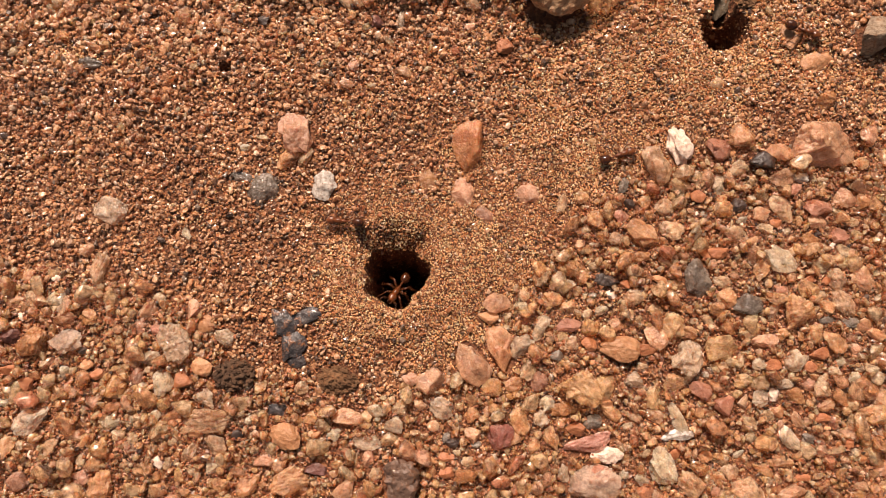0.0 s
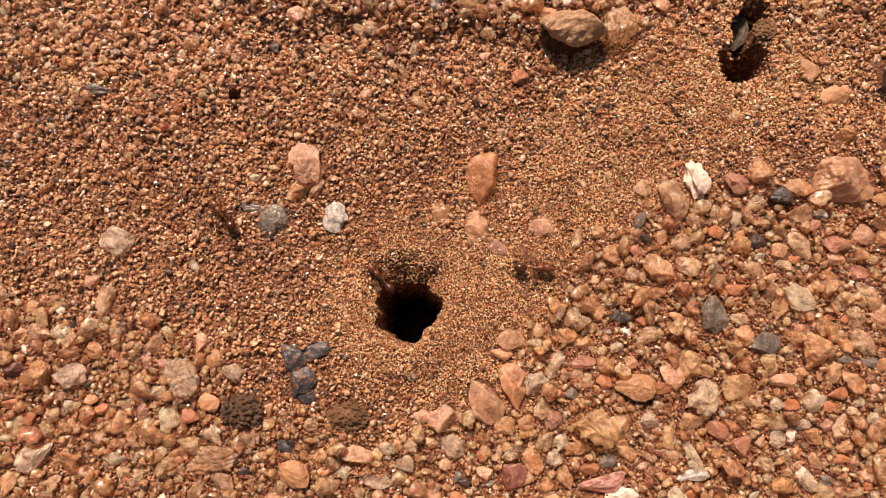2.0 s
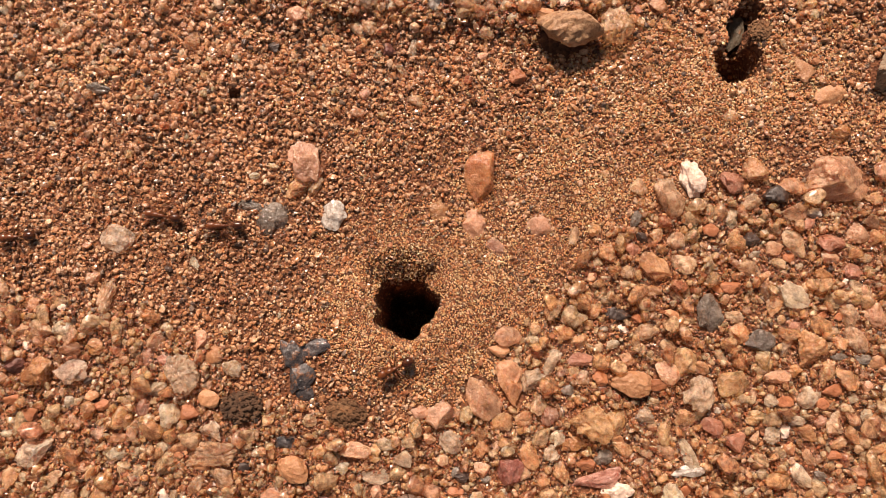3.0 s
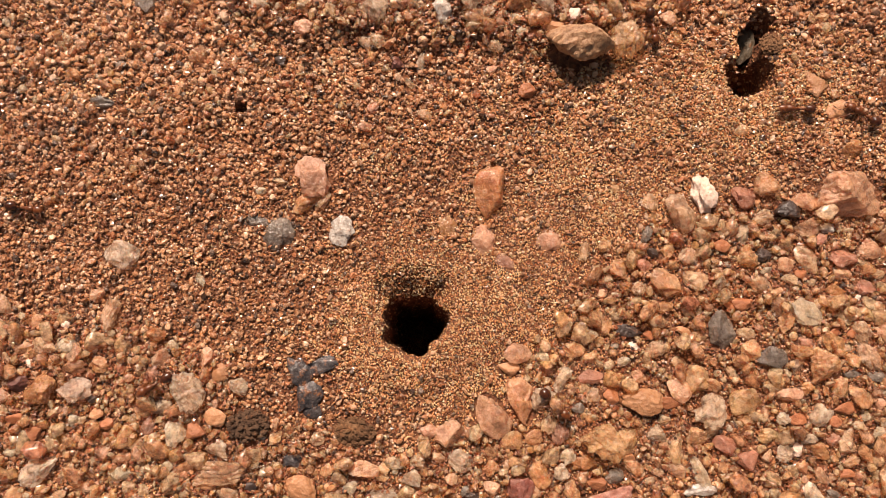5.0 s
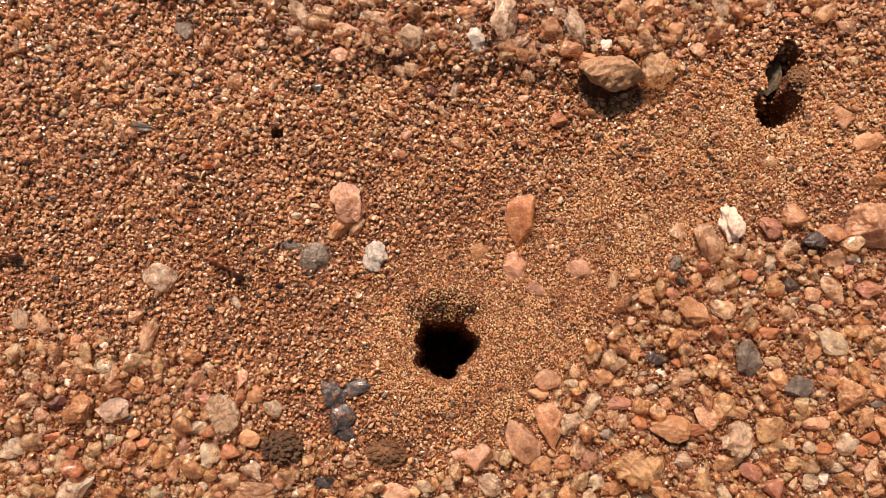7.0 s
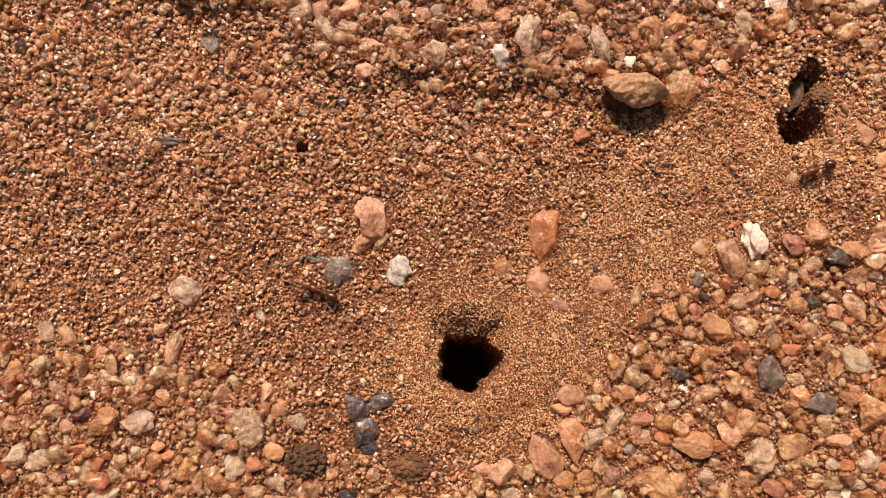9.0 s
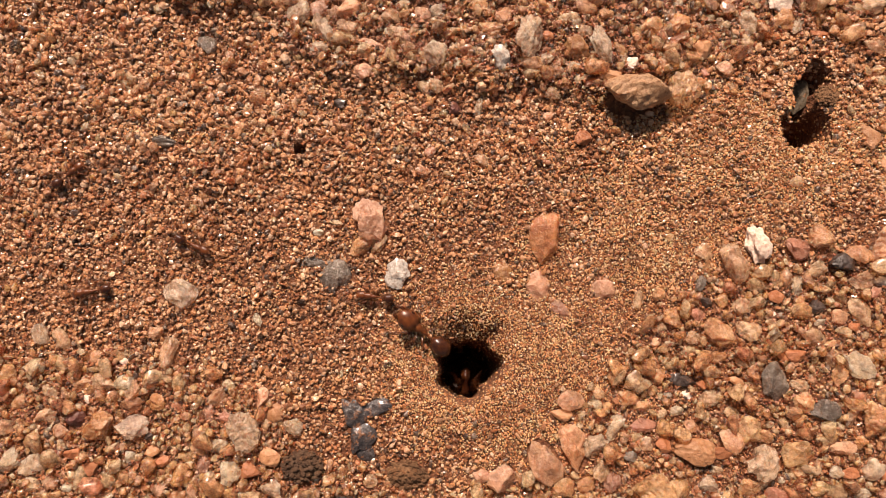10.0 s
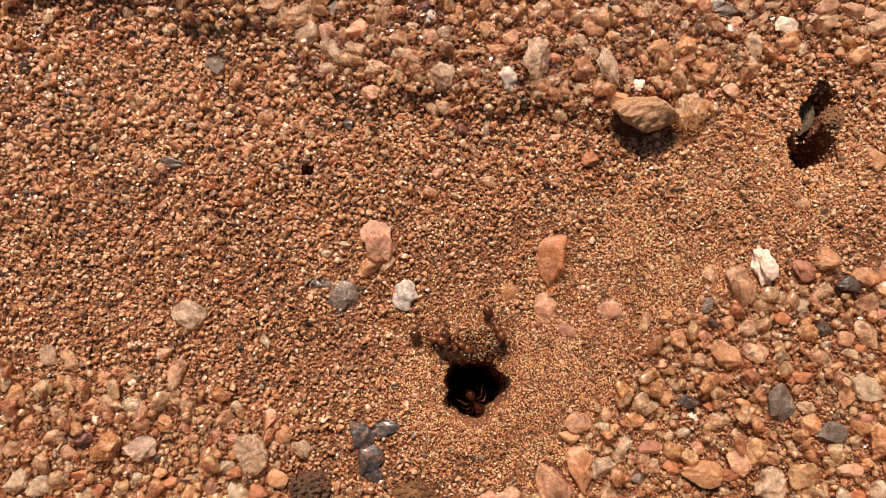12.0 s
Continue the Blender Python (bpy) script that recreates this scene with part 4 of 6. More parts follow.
pebble(27.30, 7.18, 1.48, 1.11, 1, "peach", 0.85)
pebble(26.70, 5.81, 1.40, 0.95, -19, "olive", 0.85)
pebble(28.77, 6.08, 1.40, 1.19, 1, "red", 0.85)
pebble(29.85, 7.08, 1.07, 0.78, -9, "cream", 0.85)
pebble(30.00, 6.05, 1.07, 0.95, 1, "yellow", 0.85)
pebble(28.24, 5.33, 0.49, 0.49, 1, "white", 0.85)
pebble(27.34, 6.23, 0.66, 0.58, 1, "black", 0.85)
pebble(23.21, 7.73, 1.48, 1.19, 31, "peach", 0.85)
pebble(21.83, 7.26, 1.07, 0.53, 11, "clear", 0.85)
pebble(23.37, 6.61, 1.23, 0.86, 1, "cream", 0.85)
pebble(24.29, 7.03, 0.99, 0.78, 1, "rust", 0.85)
pebble(25.09, 6.42, 0.74, 0.62, 1, "cream", 0.85)
pebble(25.73, 9.50, 1.07, 0.86, 1, "red", 0.85)
pebble(29.54, 8.91, 1.73, 1.56, 1, "peach", 0.85)
pebble(30.76, 11.48, 1.23, 1.03, 1, "amber", 0.85)
pebble(30.68, 8.54, 1.23, 1.07, 81, "amber", 0.85)
pebble(13.07, 2.49, 0.90, 0.70, 1, "rust", 0.85)
pebble(10.61, 1.77, 0.66, 0.49, 1, "clear", 0.85)
pebble(14.35, 1.61, 0.99, 0.62, 71, "amber", 0.85)
pebble(15.53, 2.80, 1.23, 0.78, 1, "brown", 0.85)
pebble(10.18, 0.35, 0.82, 0.70, 1, "cream", 0.85)
pebble(11.20, 0.53, 0.99, 0.86, 61, "clear", 0.85)
pebble(19.02, -0.08, 0.99, 0.78, -19, "cream", 0.85)
pebble(17.97, -0.17, 0.66, 0.53, 1, "cream", 0.85)
pebble(18.40, -0.65, 0.58, 0.45, -39, "cream", 0.85)
pebble(17.65, -1.02, 1.32, 0.95, -29, "amber", 0.85)
pebble(14.46, -2.29, 1.48, 0.95, 1, "rust", 0.85)
pebble(14.07, -3.49, 1.07, 0.78, 1, "cream", 0.85)
pebble(7.91, -2.67, 0.99, 0.78, 1, "slate", 0.85)
pebble(18.39, -3.17, 0.99, 0.70, 1, "brown", 0.85)
pebble(18.69, -4.04, 0.58, 0.53, 1, "clear", 0.85)
pebble(23.40, 2.51, 0.74, 0.62, 61, "amber", 0.85)
pebble(24.27, 2.11, 1.07, 0.78, 1, "lilac", 0.85)
pebble(27.11, 1.73, 0.74, 0.62, 1, "cream", 0.85)
pebble(26.34, 2.74, 0.90, 0.78, 1, "rust", 0.85)
pebble(27.57, 2.75, 0.74, 0.62, 1, "rust", 0.85)
pebble(27.35, 0.88, 1.23, 0.95, -19, "amber", 0.85)
pebble(26.44, 0.63, 1.07, 0.62, 11, "cream", 0.85)
pebble(23.59, 0.48, 1.48, 0.82, 76, "cream", 0.85)
pebble(24.13, -1.16, 1.07, 0.99, 1, "olive", 0.85)
pebble(27.42, -0.08, 1.48, 0.58, 1, "slate", 0.85)
pebble(29.03, -0.27, 1.23, 0.78, 1, "slate", 0.85)
pebble(30.14, 2.77, 1.89, 1.40, -59, "peach", 0.85)
pebble(29.33, -2.19, 0.90, 0.78, 71, "pink", 0.85)
pebble(26.69, -2.49, 1.48, 0.95, 1, "rust", 0.85)
pebble(26.03, -3.49, 0.99, 0.90, 1, "rust", 0.85)
pebble(23.43, -3.32, 1.23, 0.86, 1, "rust", 0.85)
pebble(28.27, -3.07, 0.82, 0.78, 1, "clear", 0.85)
pebble(-27.87, -3.86, 1.00, 0.87, 0, "clear", 0.85)
pebble(-23.96, -3.62, 0.91, 0.62, 0, "amber", 0.85)
pebble(-30.51, -4.76, 1.24, 1.04, 0, "rust", 0.85)
pebble(-32.02, -3.75, 1.24, 0.79, 0, "rust", 0.85)
pebble(-32.08, -5.98, 1.08, 0.79, 0, "clear", 0.85)
pebble(-29.02, -5.37, 0.75, 0.62, 0, "cream", 0.85)
pebble(-26.36, -6.57, 0.83, 0.62, 80, "cream", 0.85)
pebble(-21.04, -5.96, 0.83, 0.62, 10, "clear", 0.85)
pebble(-19.63, -6.24, 0.75, 0.71, 0, "clear", 0.85)
pebble(-23.72, -8.36, 1.00, 0.95, 0, "cream", 0.85)
pebble(-22.64, -8.56, 1.08, 0.83, -60, "cream", 0.85)
pebble(-28.58, -9.17, 1.41, 1.04, 30, "cream", 0.85)
pebble(-30.10, -9.77, 0.66, 0.41, 80, "white", 0.85)
pebble(-31.86, -9.18, 1.58, 1.24, 80, "amber", 0.85)
pebble(-19.81, -8.83, 0.75, 0.62, 0, "cream", 0.85)
pebble(-18.20, -8.27, 1.24, 0.62, 0, "brown", 0.85)
pebble(-26.48, -10.16, 1.00, 0.71, 70, "cream", 0.85)
pebble(-20.07, -10.34, 1.00, 0.79, 60, "cream", 0.85)
pebble(-24.46, -9.87, 1.00, 0.54, 0, "rust", 0.85)
pebble(-26.41, -11.34, 1.41, 1.04, 0, "lilac", 0.85)
pebble(-18.30, -10.93, 0.75, 0.62, 0, "cream", 0.85)
pebble(-20.68, -12.23, 1.49, 1.20, 0, "amber", 0.85)
pebble(-28.59, -12.41, 1.24, 0.71, 0, "cream", 0.85)
pebble(-22.49, -4.14, 1.49, 0.95, 70, "lilac", 0.85)
pebble(-14.43, -4.74, 0.91, 0.62, 70, "clear", 0.85)
pebble(-13.52, -4.94, 1.16, 0.79, 30, "amber", 0.85)
pebble(-14.98, -6.75, 0.83, 0.71, 0, "cream", 0.85)
pebble(-12.31, -7.23, 1.00, 0.54, 0, "amber", 0.85)
pebble(-14.51, -8.94, 1.16, 0.54, 10, "cream", 0.85)
pebble(-15.14, -8.27, 0.91, 0.62, 0, "black", 0.85)
pebble(-1.10, -7.72, 1.00, 0.87, 0, "peach", 0.85)
pebble(-0.08, -8.55, 0.83, 0.62, 70, "slate", 0.85)
pebble(-0.08, -9.90, 1.24, 0.71, 0, "rust", 0.85)
pebble(-0.41, -11.86, 0.58, 0.41, 0, "cream", 0.85)
pebble(-8.16, -11.10, 0.75, 0.62, 0, "peach", 0.85)
pebble(-2.74, -4.40, 1.24, 1.04, 0, "pink", 0.85)
pebble(-4.16, -6.53, 0.58, 0.50, 0, "cream", 0.85)
pebble(-5.36, -8.53, 0.58, 0.50, 0, "cream", 0.85)
pebble(1.75, -6.92, 1.24, 1.12, 70, "amber", 0.85)
pebble(2.84, -6.72, 0.83, 0.62, 80, "peach", 0.85)
pebble(0.73, -5.64, 0.58, 0.50, 0, "cream", 0.85)
pebble(0.32, -8.91, 1.08, 0.79, 0, "black", 0.85)
pebble(2.06, -9.02, 0.75, 0.54, 0, "slate", 0.85)
pebble(3.23, -9.89, 0.83, 0.54, 0, "clear", 0.85)
pebble(0.64, -9.62, 0.66, 0.54, 0, "cream", 0.85)
pebble(1.53, -10.21, 1.08, 0.87, -30, "cream", 0.85)
pebble(-0.08, -11.00, 1.16, 0.87, 0, "rust", 0.85)
pebble(4.78, -8.62, 1.08, 0.95, 60, "peach", 0.85)
pebble(6.18, -9.09, 1.24, 1.04, 70, "amber", 0.85)
pebble(6.97, -10.67, 0.91, 0.79, 50, "cream", 0.85)
pebble(8.25, -10.98, 1.41, 0.87, -80, "clear", 0.85)
pebble(8.62, -6.43, 1.49, 1.04, 0, "olive", 0.85)
pebble(9.24, -7.90, 1.41, 1.04, 0, "rust", 0.85)
pebble(12.88, -7.70, 1.24, 0.54, 20, "cream", 0.85)
pebble(11.51, -6.11, 1.00, 0.71, 0, "brown", 0.85)
pebble(13.50, -7.10, 1.00, 0.71, 0, "peach", 0.85)
pebble(14.66, -8.80, 0.83, 0.79, 0, "amber", 0.85)
pebble(12.59, -11.04, 0.83, 0.71, 70, "clear", 0.85)
pebble(13.78, -11.43, 1.16, 1.04, 0, "clear", 0.85)
pebble(9.19, -10.47, 0.83, 0.62, 0, "olive", 0.85)
pebble(21.23, -5.89, 1.08, 0.79, 80, "peach", 0.85)
pebble(23.62, -6.61, 1.00, 0.91, 0, "orange", 0.85)
pebble(25.00, -7.28, 1.49, 0.79, -70, "peach", 0.85)
pebble(25.95, -4.69, 1.08, 0.95, 0, "lilac", 0.85)
pebble(27.07, -6.28, 1.33, 0.91, 25, "amber", 0.85)
pebble(27.83, -3.68, 1.00, 0.79, 0, "cream", 0.85)
pebble(29.21, -4.20, 0.91, 0.87, 0, "clear", 0.85)
pebble(28.35, -5.08, 1.08, 0.62, 0, "black", 0.85)
pebble(30.94, -5.56, 1.66, 1.20, 70, "cream", 0.85)
pebble(29.86, -6.67, 1.24, 0.95, 0, "amber", 0.85)
pebble(26.82, -7.08, 1.08, 0.71, 0, "rust", 0.85)
pebble(28.52, -8.85, 0.83, 0.71, 0, "rust", 0.85)
pebble(26.52, -8.78, 0.50, 0.46, 0, "clear", 0.85)
pebble(23.95, -8.07, 1.08, 0.71, 80, "white", 0.85)
pebble(20.86, -9.65, 1.00, 0.46, 25, "clear", 0.85)
pebble(18.45, -9.85, 1.08, 0.95, 0, "brown", 0.85)
pebble(16.24, -9.66, 0.91, 0.79, 0, "rust", 0.85)
pebble(18.95, -12.20, 0.83, 0.71, 0, "lilac", 0.85)
pebble(22.42, -10.63, 1.66, 0.79, -30, "amber", 0.85)
pebble(25.19, -11.21, 1.00, 0.54, 0, "rust", 0.85)
pebble(29.14, -11.78, 1.00, 0.79, 0, "peach", 0.85)
pebble(30.81, -10.61, 1.24, 1.04, 0, "pink", 0.85)
pebble(-20.30, 32.25, 2.13, 1.53, 22, "cream", 0.85)
pebble(-17.82, 32.27, 1.11, 0.98, 2, "cream", 0.85)
pebble(-19.34, 31.28, 1.70, 1.45, 32, "cream", 0.85)
pebble(-17.48, 31.00, 1.53, 1.06, -13, "cream", 0.85)
pebble(-14.87, 29.99, 1.11, 0.98, 72, "peach", 0.85)
pebble(-18.84, 28.20, 0.68, 0.64, 2, "clear", 0.85)
pebble(-18.06, 27.16, 0.68, 0.55, 2, "clear", 0.85)
pebble(-15.97, 27.17, 1.45, 0.98, 2, "clear", 0.85)
pebble(-10.47, 28.53, 1.02, 0.94, 2, "clear", 0.85)
pebble(-8.82, 28.57, 1.19, 0.81, -78, "amber", 0.85)
pebble(-9.66, 30.65, 1.28, 0.81, 22, "cream", 0.85)
pebble(-8.07, 29.94, 1.53, 1.19, -48, "peach", 0.85)
pebble(-6.92, 30.21, 1.28, 1.15, 2, "clear", 0.85)
pebble(-5.80, 28.65, 1.28, 0.89, 12, "cream", 0.85)
pebble(-5.28, 26.08, 0.94, 0.68, 72, "clear", 0.85)
pebble(-5.90, 32.11, 1.02, 0.81, 82, "amber", 0.85)
pebble(-6.33, 31.35, 1.11, 0.98, 2, "olive", 0.85)
pebble(-8.13, 31.58, 1.11, 0.77, 62, "silver", 0.85)
pebble(-8.59, 32.09, 1.28, 1.06, 2, "purple", 0.85)
pebble(-7.96, 26.97, 0.85, 0.81, 2, "cream", 0.85)
pebble(-15.55, 31.90, 1.28, 0.94, 72, "slate", 0.85)
pebble(-12.63, 31.93, 1.02, 0.81, 2, "cream", 0.85)
pebble(-11.76, 32.71, 1.70, 1.06, 2, "cream", 0.85)
pebble(-10.39, 31.99, 1.11, 0.81, 2, "brown", 0.85)
pebble(-3.90, 32.45, 1.28, 1.06, 72, "olive", 0.85)
pebble(-2.33, 32.40, 0.94, 0.81, 2, "amber", 0.85)
pebble(-2.98, 31.72, 0.77, 0.55, 22, "white", 0.85)
pebble(-3.14, 29.10, 1.45, 0.89, -18, "amber", 0.85)
pebble(-2.67, 28.00, 0.85, 0.72, 62, "cream", 0.85)
pebble(-1.78, 27.74, 0.94, 0.64, 82, "clear", 0.85)
pebble(1.72, 30.63, 1.19, 0.81, -48, "cream", 0.85)
pebble(1.53, 28.39, 0.94, 0.81, 2, "rust", 0.85)
pebble(1.86, 27.01, 0.77, 0.72, 2, "amber", 0.85)
pebble(3.54, 26.14, 1.02, 0.81, 2, "clear", 0.85)
pebble(4.08, 25.20, 1.11, 0.72, 42, "cream", 0.85)
pebble(4.87, 24.81, 0.85, 0.55, 2, "red", 0.85)
pebble(5.49, 32.60, 1.19, 0.64, 82, "cream", 0.85)
pebble(6.38, 32.35, 1.19, 0.98, 2, "amber", 0.85)
pebble(7.28, 30.87, 1.02, 0.55, 12, "rust", 0.85)
pebble(8.52, 31.37, 0.85, 0.55, 32, "silver", 0.85)
pebble(9.06, 32.98, 0.94, 0.81, 2, "clear", 0.85)
pebble(7.05, 33.54, 2.38, 0.85, 7, "cream", 0.85)
pebble(7.06, 26.24, 0.94, 0.55, 72, "amber", 0.85)
pebble(7.06, 27.57, 1.28, 0.85, -58, "amber", 0.85)
pebble(11.73, 33.34, 2.13, 1.23, -18, "amber", 0.85)
pebble(13.82, 33.20, 1.70, 1.02, 2, "silver", 0.85)
pebble(16.18, 33.22, 1.53, 1.19, 82, "cream", 0.85)
pebble(16.83, 32.48, 1.11, 0.89, 2, "clear", 0.85)
pebble(18.40, 33.28, 1.70, 0.89, 22, "cream", 0.85)
pebble(22.61, 33.06, 1.79, 1.53, 2, "cream", 0.85)
pebble(21.48, 32.37, 0.85, 0.72, 2, "cream", 0.85)
pebble(12.94, 29.63, 0.94, 0.81, 2, "peach", 0.85)
pebble(14.80, 30.05, 0.85, 0.72, 52, "cream", 0.85)
pebble(15.08, 26.24, 1.53, 1.32, 2, "peach", 0.85)
pebble(13.55, 25.87, 0.85, 0.64, -28, "red", 0.85)
pebble(25.07, 31.35, 1.53, 0.81, 2, "cream", 0.85)
pebble(25.91, 32.68, 1.28, 1.02, 2, "peach", 0.85)
pebble(26.79, 32.52, 1.11, 0.85, 2, "cream", 0.85)
pebble(22.49, 29.38, 1.53, 0.47, 2, "rust", 0.85)
pebble(26.75, 26.52, 0.94, 0.81, 2, "amber", 0.85)
pebble(15.49, 31.93, 1.28, 0.81, 2, "peach", 0.85)
pebble(11.49, 31.45, 0.94, 0.81, 72, "clear", 0.85)
pebble(-37.39, 1.85, 1.53, 1.36, 2, "amber", 0.85)
pebble(-35.59, 0.84, 1.28, 0.81, -18, "cream", 0.85)
pebble(-34.08, 0.60, 1.28, 0.89, -18, "cream", 0.85)
pebble(-36.32, -0.21, 1.28, 1.06, 22, "amber", 0.85)
pebble(-31.30, 0.16, 0.77, 0.64, -38, "white", 0.85)
pebble(-26.54, 1.13, 0.51, 0.43, 32, "white", 0.85)
pebble(-22.31, -0.78, 1.19, 0.72, -68, "lilac", 0.85)
pebble(-30.80, -0.65, 0.60, 0.55, 2, "peach", 0.85)
pebble(-32.97, -2.14, 1.19, 1.11, 2, "peach", 0.85)
pebble(-36.97, -2.07, 1.53, 1.23, 62, "cream", 0.85)
pebble(-24.68, -1.06, 1.11, 0.64, 2, "amber", 0.85)
pebble(-32.87, -3.15, 1.02, 0.72, -38, "cream", 0.85)
pebble(-36.49, -4.48, 2.13, 1.45, 42, "clear", 0.85)
pebble(-34.93, -4.62, 1.87, 1.45, 22, "clear", 0.85)
pebble(-23.64, -3.65, 0.77, 0.64, 82, "amber", 0.85)
pebble(-26.17, -3.33, 1.02, 0.89, 2, "brown", 0.85)


def small_pebbles():
    """The smallest stones, joined."""
    start, verts, faces, slots, mats = 0, [], [], [], []
    for v, f, mat in SMALL:
        if mat not in mats:
            mats.append(mat)
        verts.append(v)
        faces.append(f + start)
        slots.append(np.full(len(f), mats.index(mat)))
        start += len(v)
    me = bpy.data.meshes.new("small_pebbles")
    for mat in mats:
        me.materials.append(mat)
    fill_mesh(me, np.concatenate(verts), np.concatenate(faces), True)
    me.polygons.foreach_set("material_index", np.concatenate(slots).astype(np.int32))
    me.set_sharp_from_angle(angle=radians(20))
    tagged(new("small_pebbles", me), "small mixed quartz chips strewn over the sand", "pebbles", kind="stuff")


small_pebbles()


def gravel():
    gen = np.random.default_rng(41)
    got = []
    for size_low, size_high, spacing, share in ((0.80, 1.35, 0.98, 0.6), (0.50, 0.85, 0.58, 0.9), (0.30, 0.55, 0.40, 0.85)):
        x, y = spread(spacing, gen)
        size = gen.uniform(size_low, size_high, len(x))
        keep = (gen.uniform(size=len(x)) < share * gravel_share(x, y)) & (np.hypot(x - HOLE[0], y - HOLE[1]) > 6)
        keep &= pits(x, y) < 0.05
        x, y, size = x[keep], y[keep], size[keep]
        free = clear_of_pebbles(x, y, size, 0.22)
        x, y, size = x[free], y[free], size[free]
        for bx, by, bs in got:
            hit = np.zeros(len(x), bool)
            for k in range(0, len(x), 400):
                d = np.hypot(x[k:k + 400, None] - bx[None], y[k:k + 400, None] - by[None])
                hit[k:k + 400] = (d < 0.25 * (size[k:k + 400, None] + bs[None])).any(1)
            x, y, size = x[~hit], y[~hit], size[~hit]
        got.append((x, y, size))
    x, y, size = (np.concatenate([g[k] for g in got]) for k in range(3))
    small = size < 0.85
    scatter("grit", "small mixed gravel grit between the stones", "gravel", GRAVEL, x[small], y[small], size[small], 2, 5, gen, 0.22, (0.5, 0.95), True)
    x, y, size = x[~small], y[~small], size[~small]
    scatter("gravel", "mixed amber, cream and red gravel grains on sand", "gravel", GRAVEL, x, y, size * 1.22, 3, 11, gen, 0.10, (0.6, 0.95), True)
    # a loose upper layer, piled on the rest
    x, y = spread(0.95, gen)
    size = gen.uniform(0.45, 0.95, len(x))
    keep = (gen.uniform(size=len(x)) < (0.48 + 0.30 * bank(x, y)) * gravel_share(x, y) ** 2) & (np.hypot(x - HOLE[0], y - HOLE[1]) > 6) & (pits(x, y) < 0.05)
    keep &= clear_of_pebbles(x, y, size, 0.30)
    scatter("loose_gravel", "loose translucent tan gravel grains piled on others", "gravel", GRAVEL, x[keep], y[keep], size[keep], 2, 8, gen, 0.55, (0.6, 0.95), True)


def sand():
    gen = np.random.default_rng(43)

    def layer(name, words, mat, spacing, low, high, share, lift, slack, shape=1, cuts=0):
        x, y = spread(spacing, gen)
        keep = gen.uniform(size=len(x)) < share(x, y)
        x, y = x[keep], y[keep]
        size = gen.uniform(low, high, len(x)) * (0.80 + 0.12 * step(0, -25, x) + 0.30 * step(9, 27, y))
        keep = clear_of_pebbles(x, y, size, slack)
        scatter(name, words, "sand", mat, x[keep], y[keep], size[keep], shape, cuts, gen, lift)

    layer("sand", "small amber and brown sand grains", SAND, 0.29, 0.22, 0.50, lambda x, y: 1 - 0.9 * fine_share(x, y) - 0.75 * gravel_share(x, y), 0.08, 0.0)
    layer("coarse_sand", "coarse glassy tan sand grains", SAND, 0.55, 0.36, 0.70, lambda x, y: 0.62 - 0.60 * fine_share(x, y) - 0.40 * gravel_share(x, y), 0.12, 0.2, 2, 6)
    layer("sand_chips", "pale translucent chips strewn among the sand grains", GRAVEL, 0.95, 0.55, 0.95, lambda x, y: 0.05 + 0.35 * step(12, 26, y - 0.25 * x) - 0.3 * fine_share(x, y) - 0.4 * gravel_share(x, y), 0.10, 0.2, 2, 7)
    layer("silt", "fine reddish brown silt between the sand grains", SILT, 0.28, 0.14, 0.28, lambda x, y: 1.0 - 0.9 * fine_share(x, y) - 0.8 * gravel_share(x, y), 0.10, -0.3, 0)
    layer("fine_sand", "fine orange sand heaped round the nest holes", FINE, 0.13, 0.11, 0.28, lambda x, y: 1.6 * fine_share(x, y), 0.30, -0.2, 0)
    layer("gravel_sand", "fine reddish crumbs filling the gaps in the gravel", CRUMBS, 0.26, 0.18, 0.46, lambda x, y: 1.0 * gravel_share(x, y), 0.30, -0.3, 0)
    layer("sand_dust", "loose small sand grains lying on top", SAND, 0.9, 0.12, 0.24, lambda x, y: 0.9 - 0.5 * fine_share(x, y), 0.8, -0.6)


ground()
gravel()
sand()


# ---- ants ----
def chitin(name, colour, deep, rough, sss=0.25):
    m, t, p = nodes_of(name)
    where = local_mm(t)
    c = ramp_of(t, noise_of(t, 2.5, 4, 0.6, where), [(0.35, deep), (0.62, colour)])
    t.links.new(c, p.inputs["Base Color"])
    p.inputs["Roughness"].default_value = rough
    p.inputs["Coat Weight"].default_value = 0.2
    p.inputs["Coat Roughness"].default_value = 0.10
    translucent(p, sss, 0.25)
    bumped(t, p, noise_of(t, 14.0, 3, 0.6, where), 0.25, 0.02)
    return m


RED_BROWN = chitin("red_brown_chitin", (0.170, 0.050, 0.012), (0.085, 0.022, 0.006), 0.30)
DARK_BROWN = chitin("dark_brown_chitin", (0.080, 0.023, 0.007), (0.030, 0.009, 0.004), 0.20)
AMBER_LEG = chitin("amber_chitin", (0.14, 0.042, 0.012), (0.075, 0.022, 0.007), 0.30)
BLACK_EYE = chitin("black_eye", (0.012, 0.008, 0.006), (0.008, 0.006, 0.005), 0.15, 0.0)


def part(name, bm, material, parent, at=None, label=""):
    me = bpy.data.meshes.new(name)
    for f in bm.faces:
        f.smooth = True
    bm.to_mesh(me)
    bm.free()
    me.materials.append(material)
    ob = new(name, me)
    ob.parent = parent
    if at is not None:
        ob.matrix_basis = at
    if label:
        tagged(ob, label)
    return ob


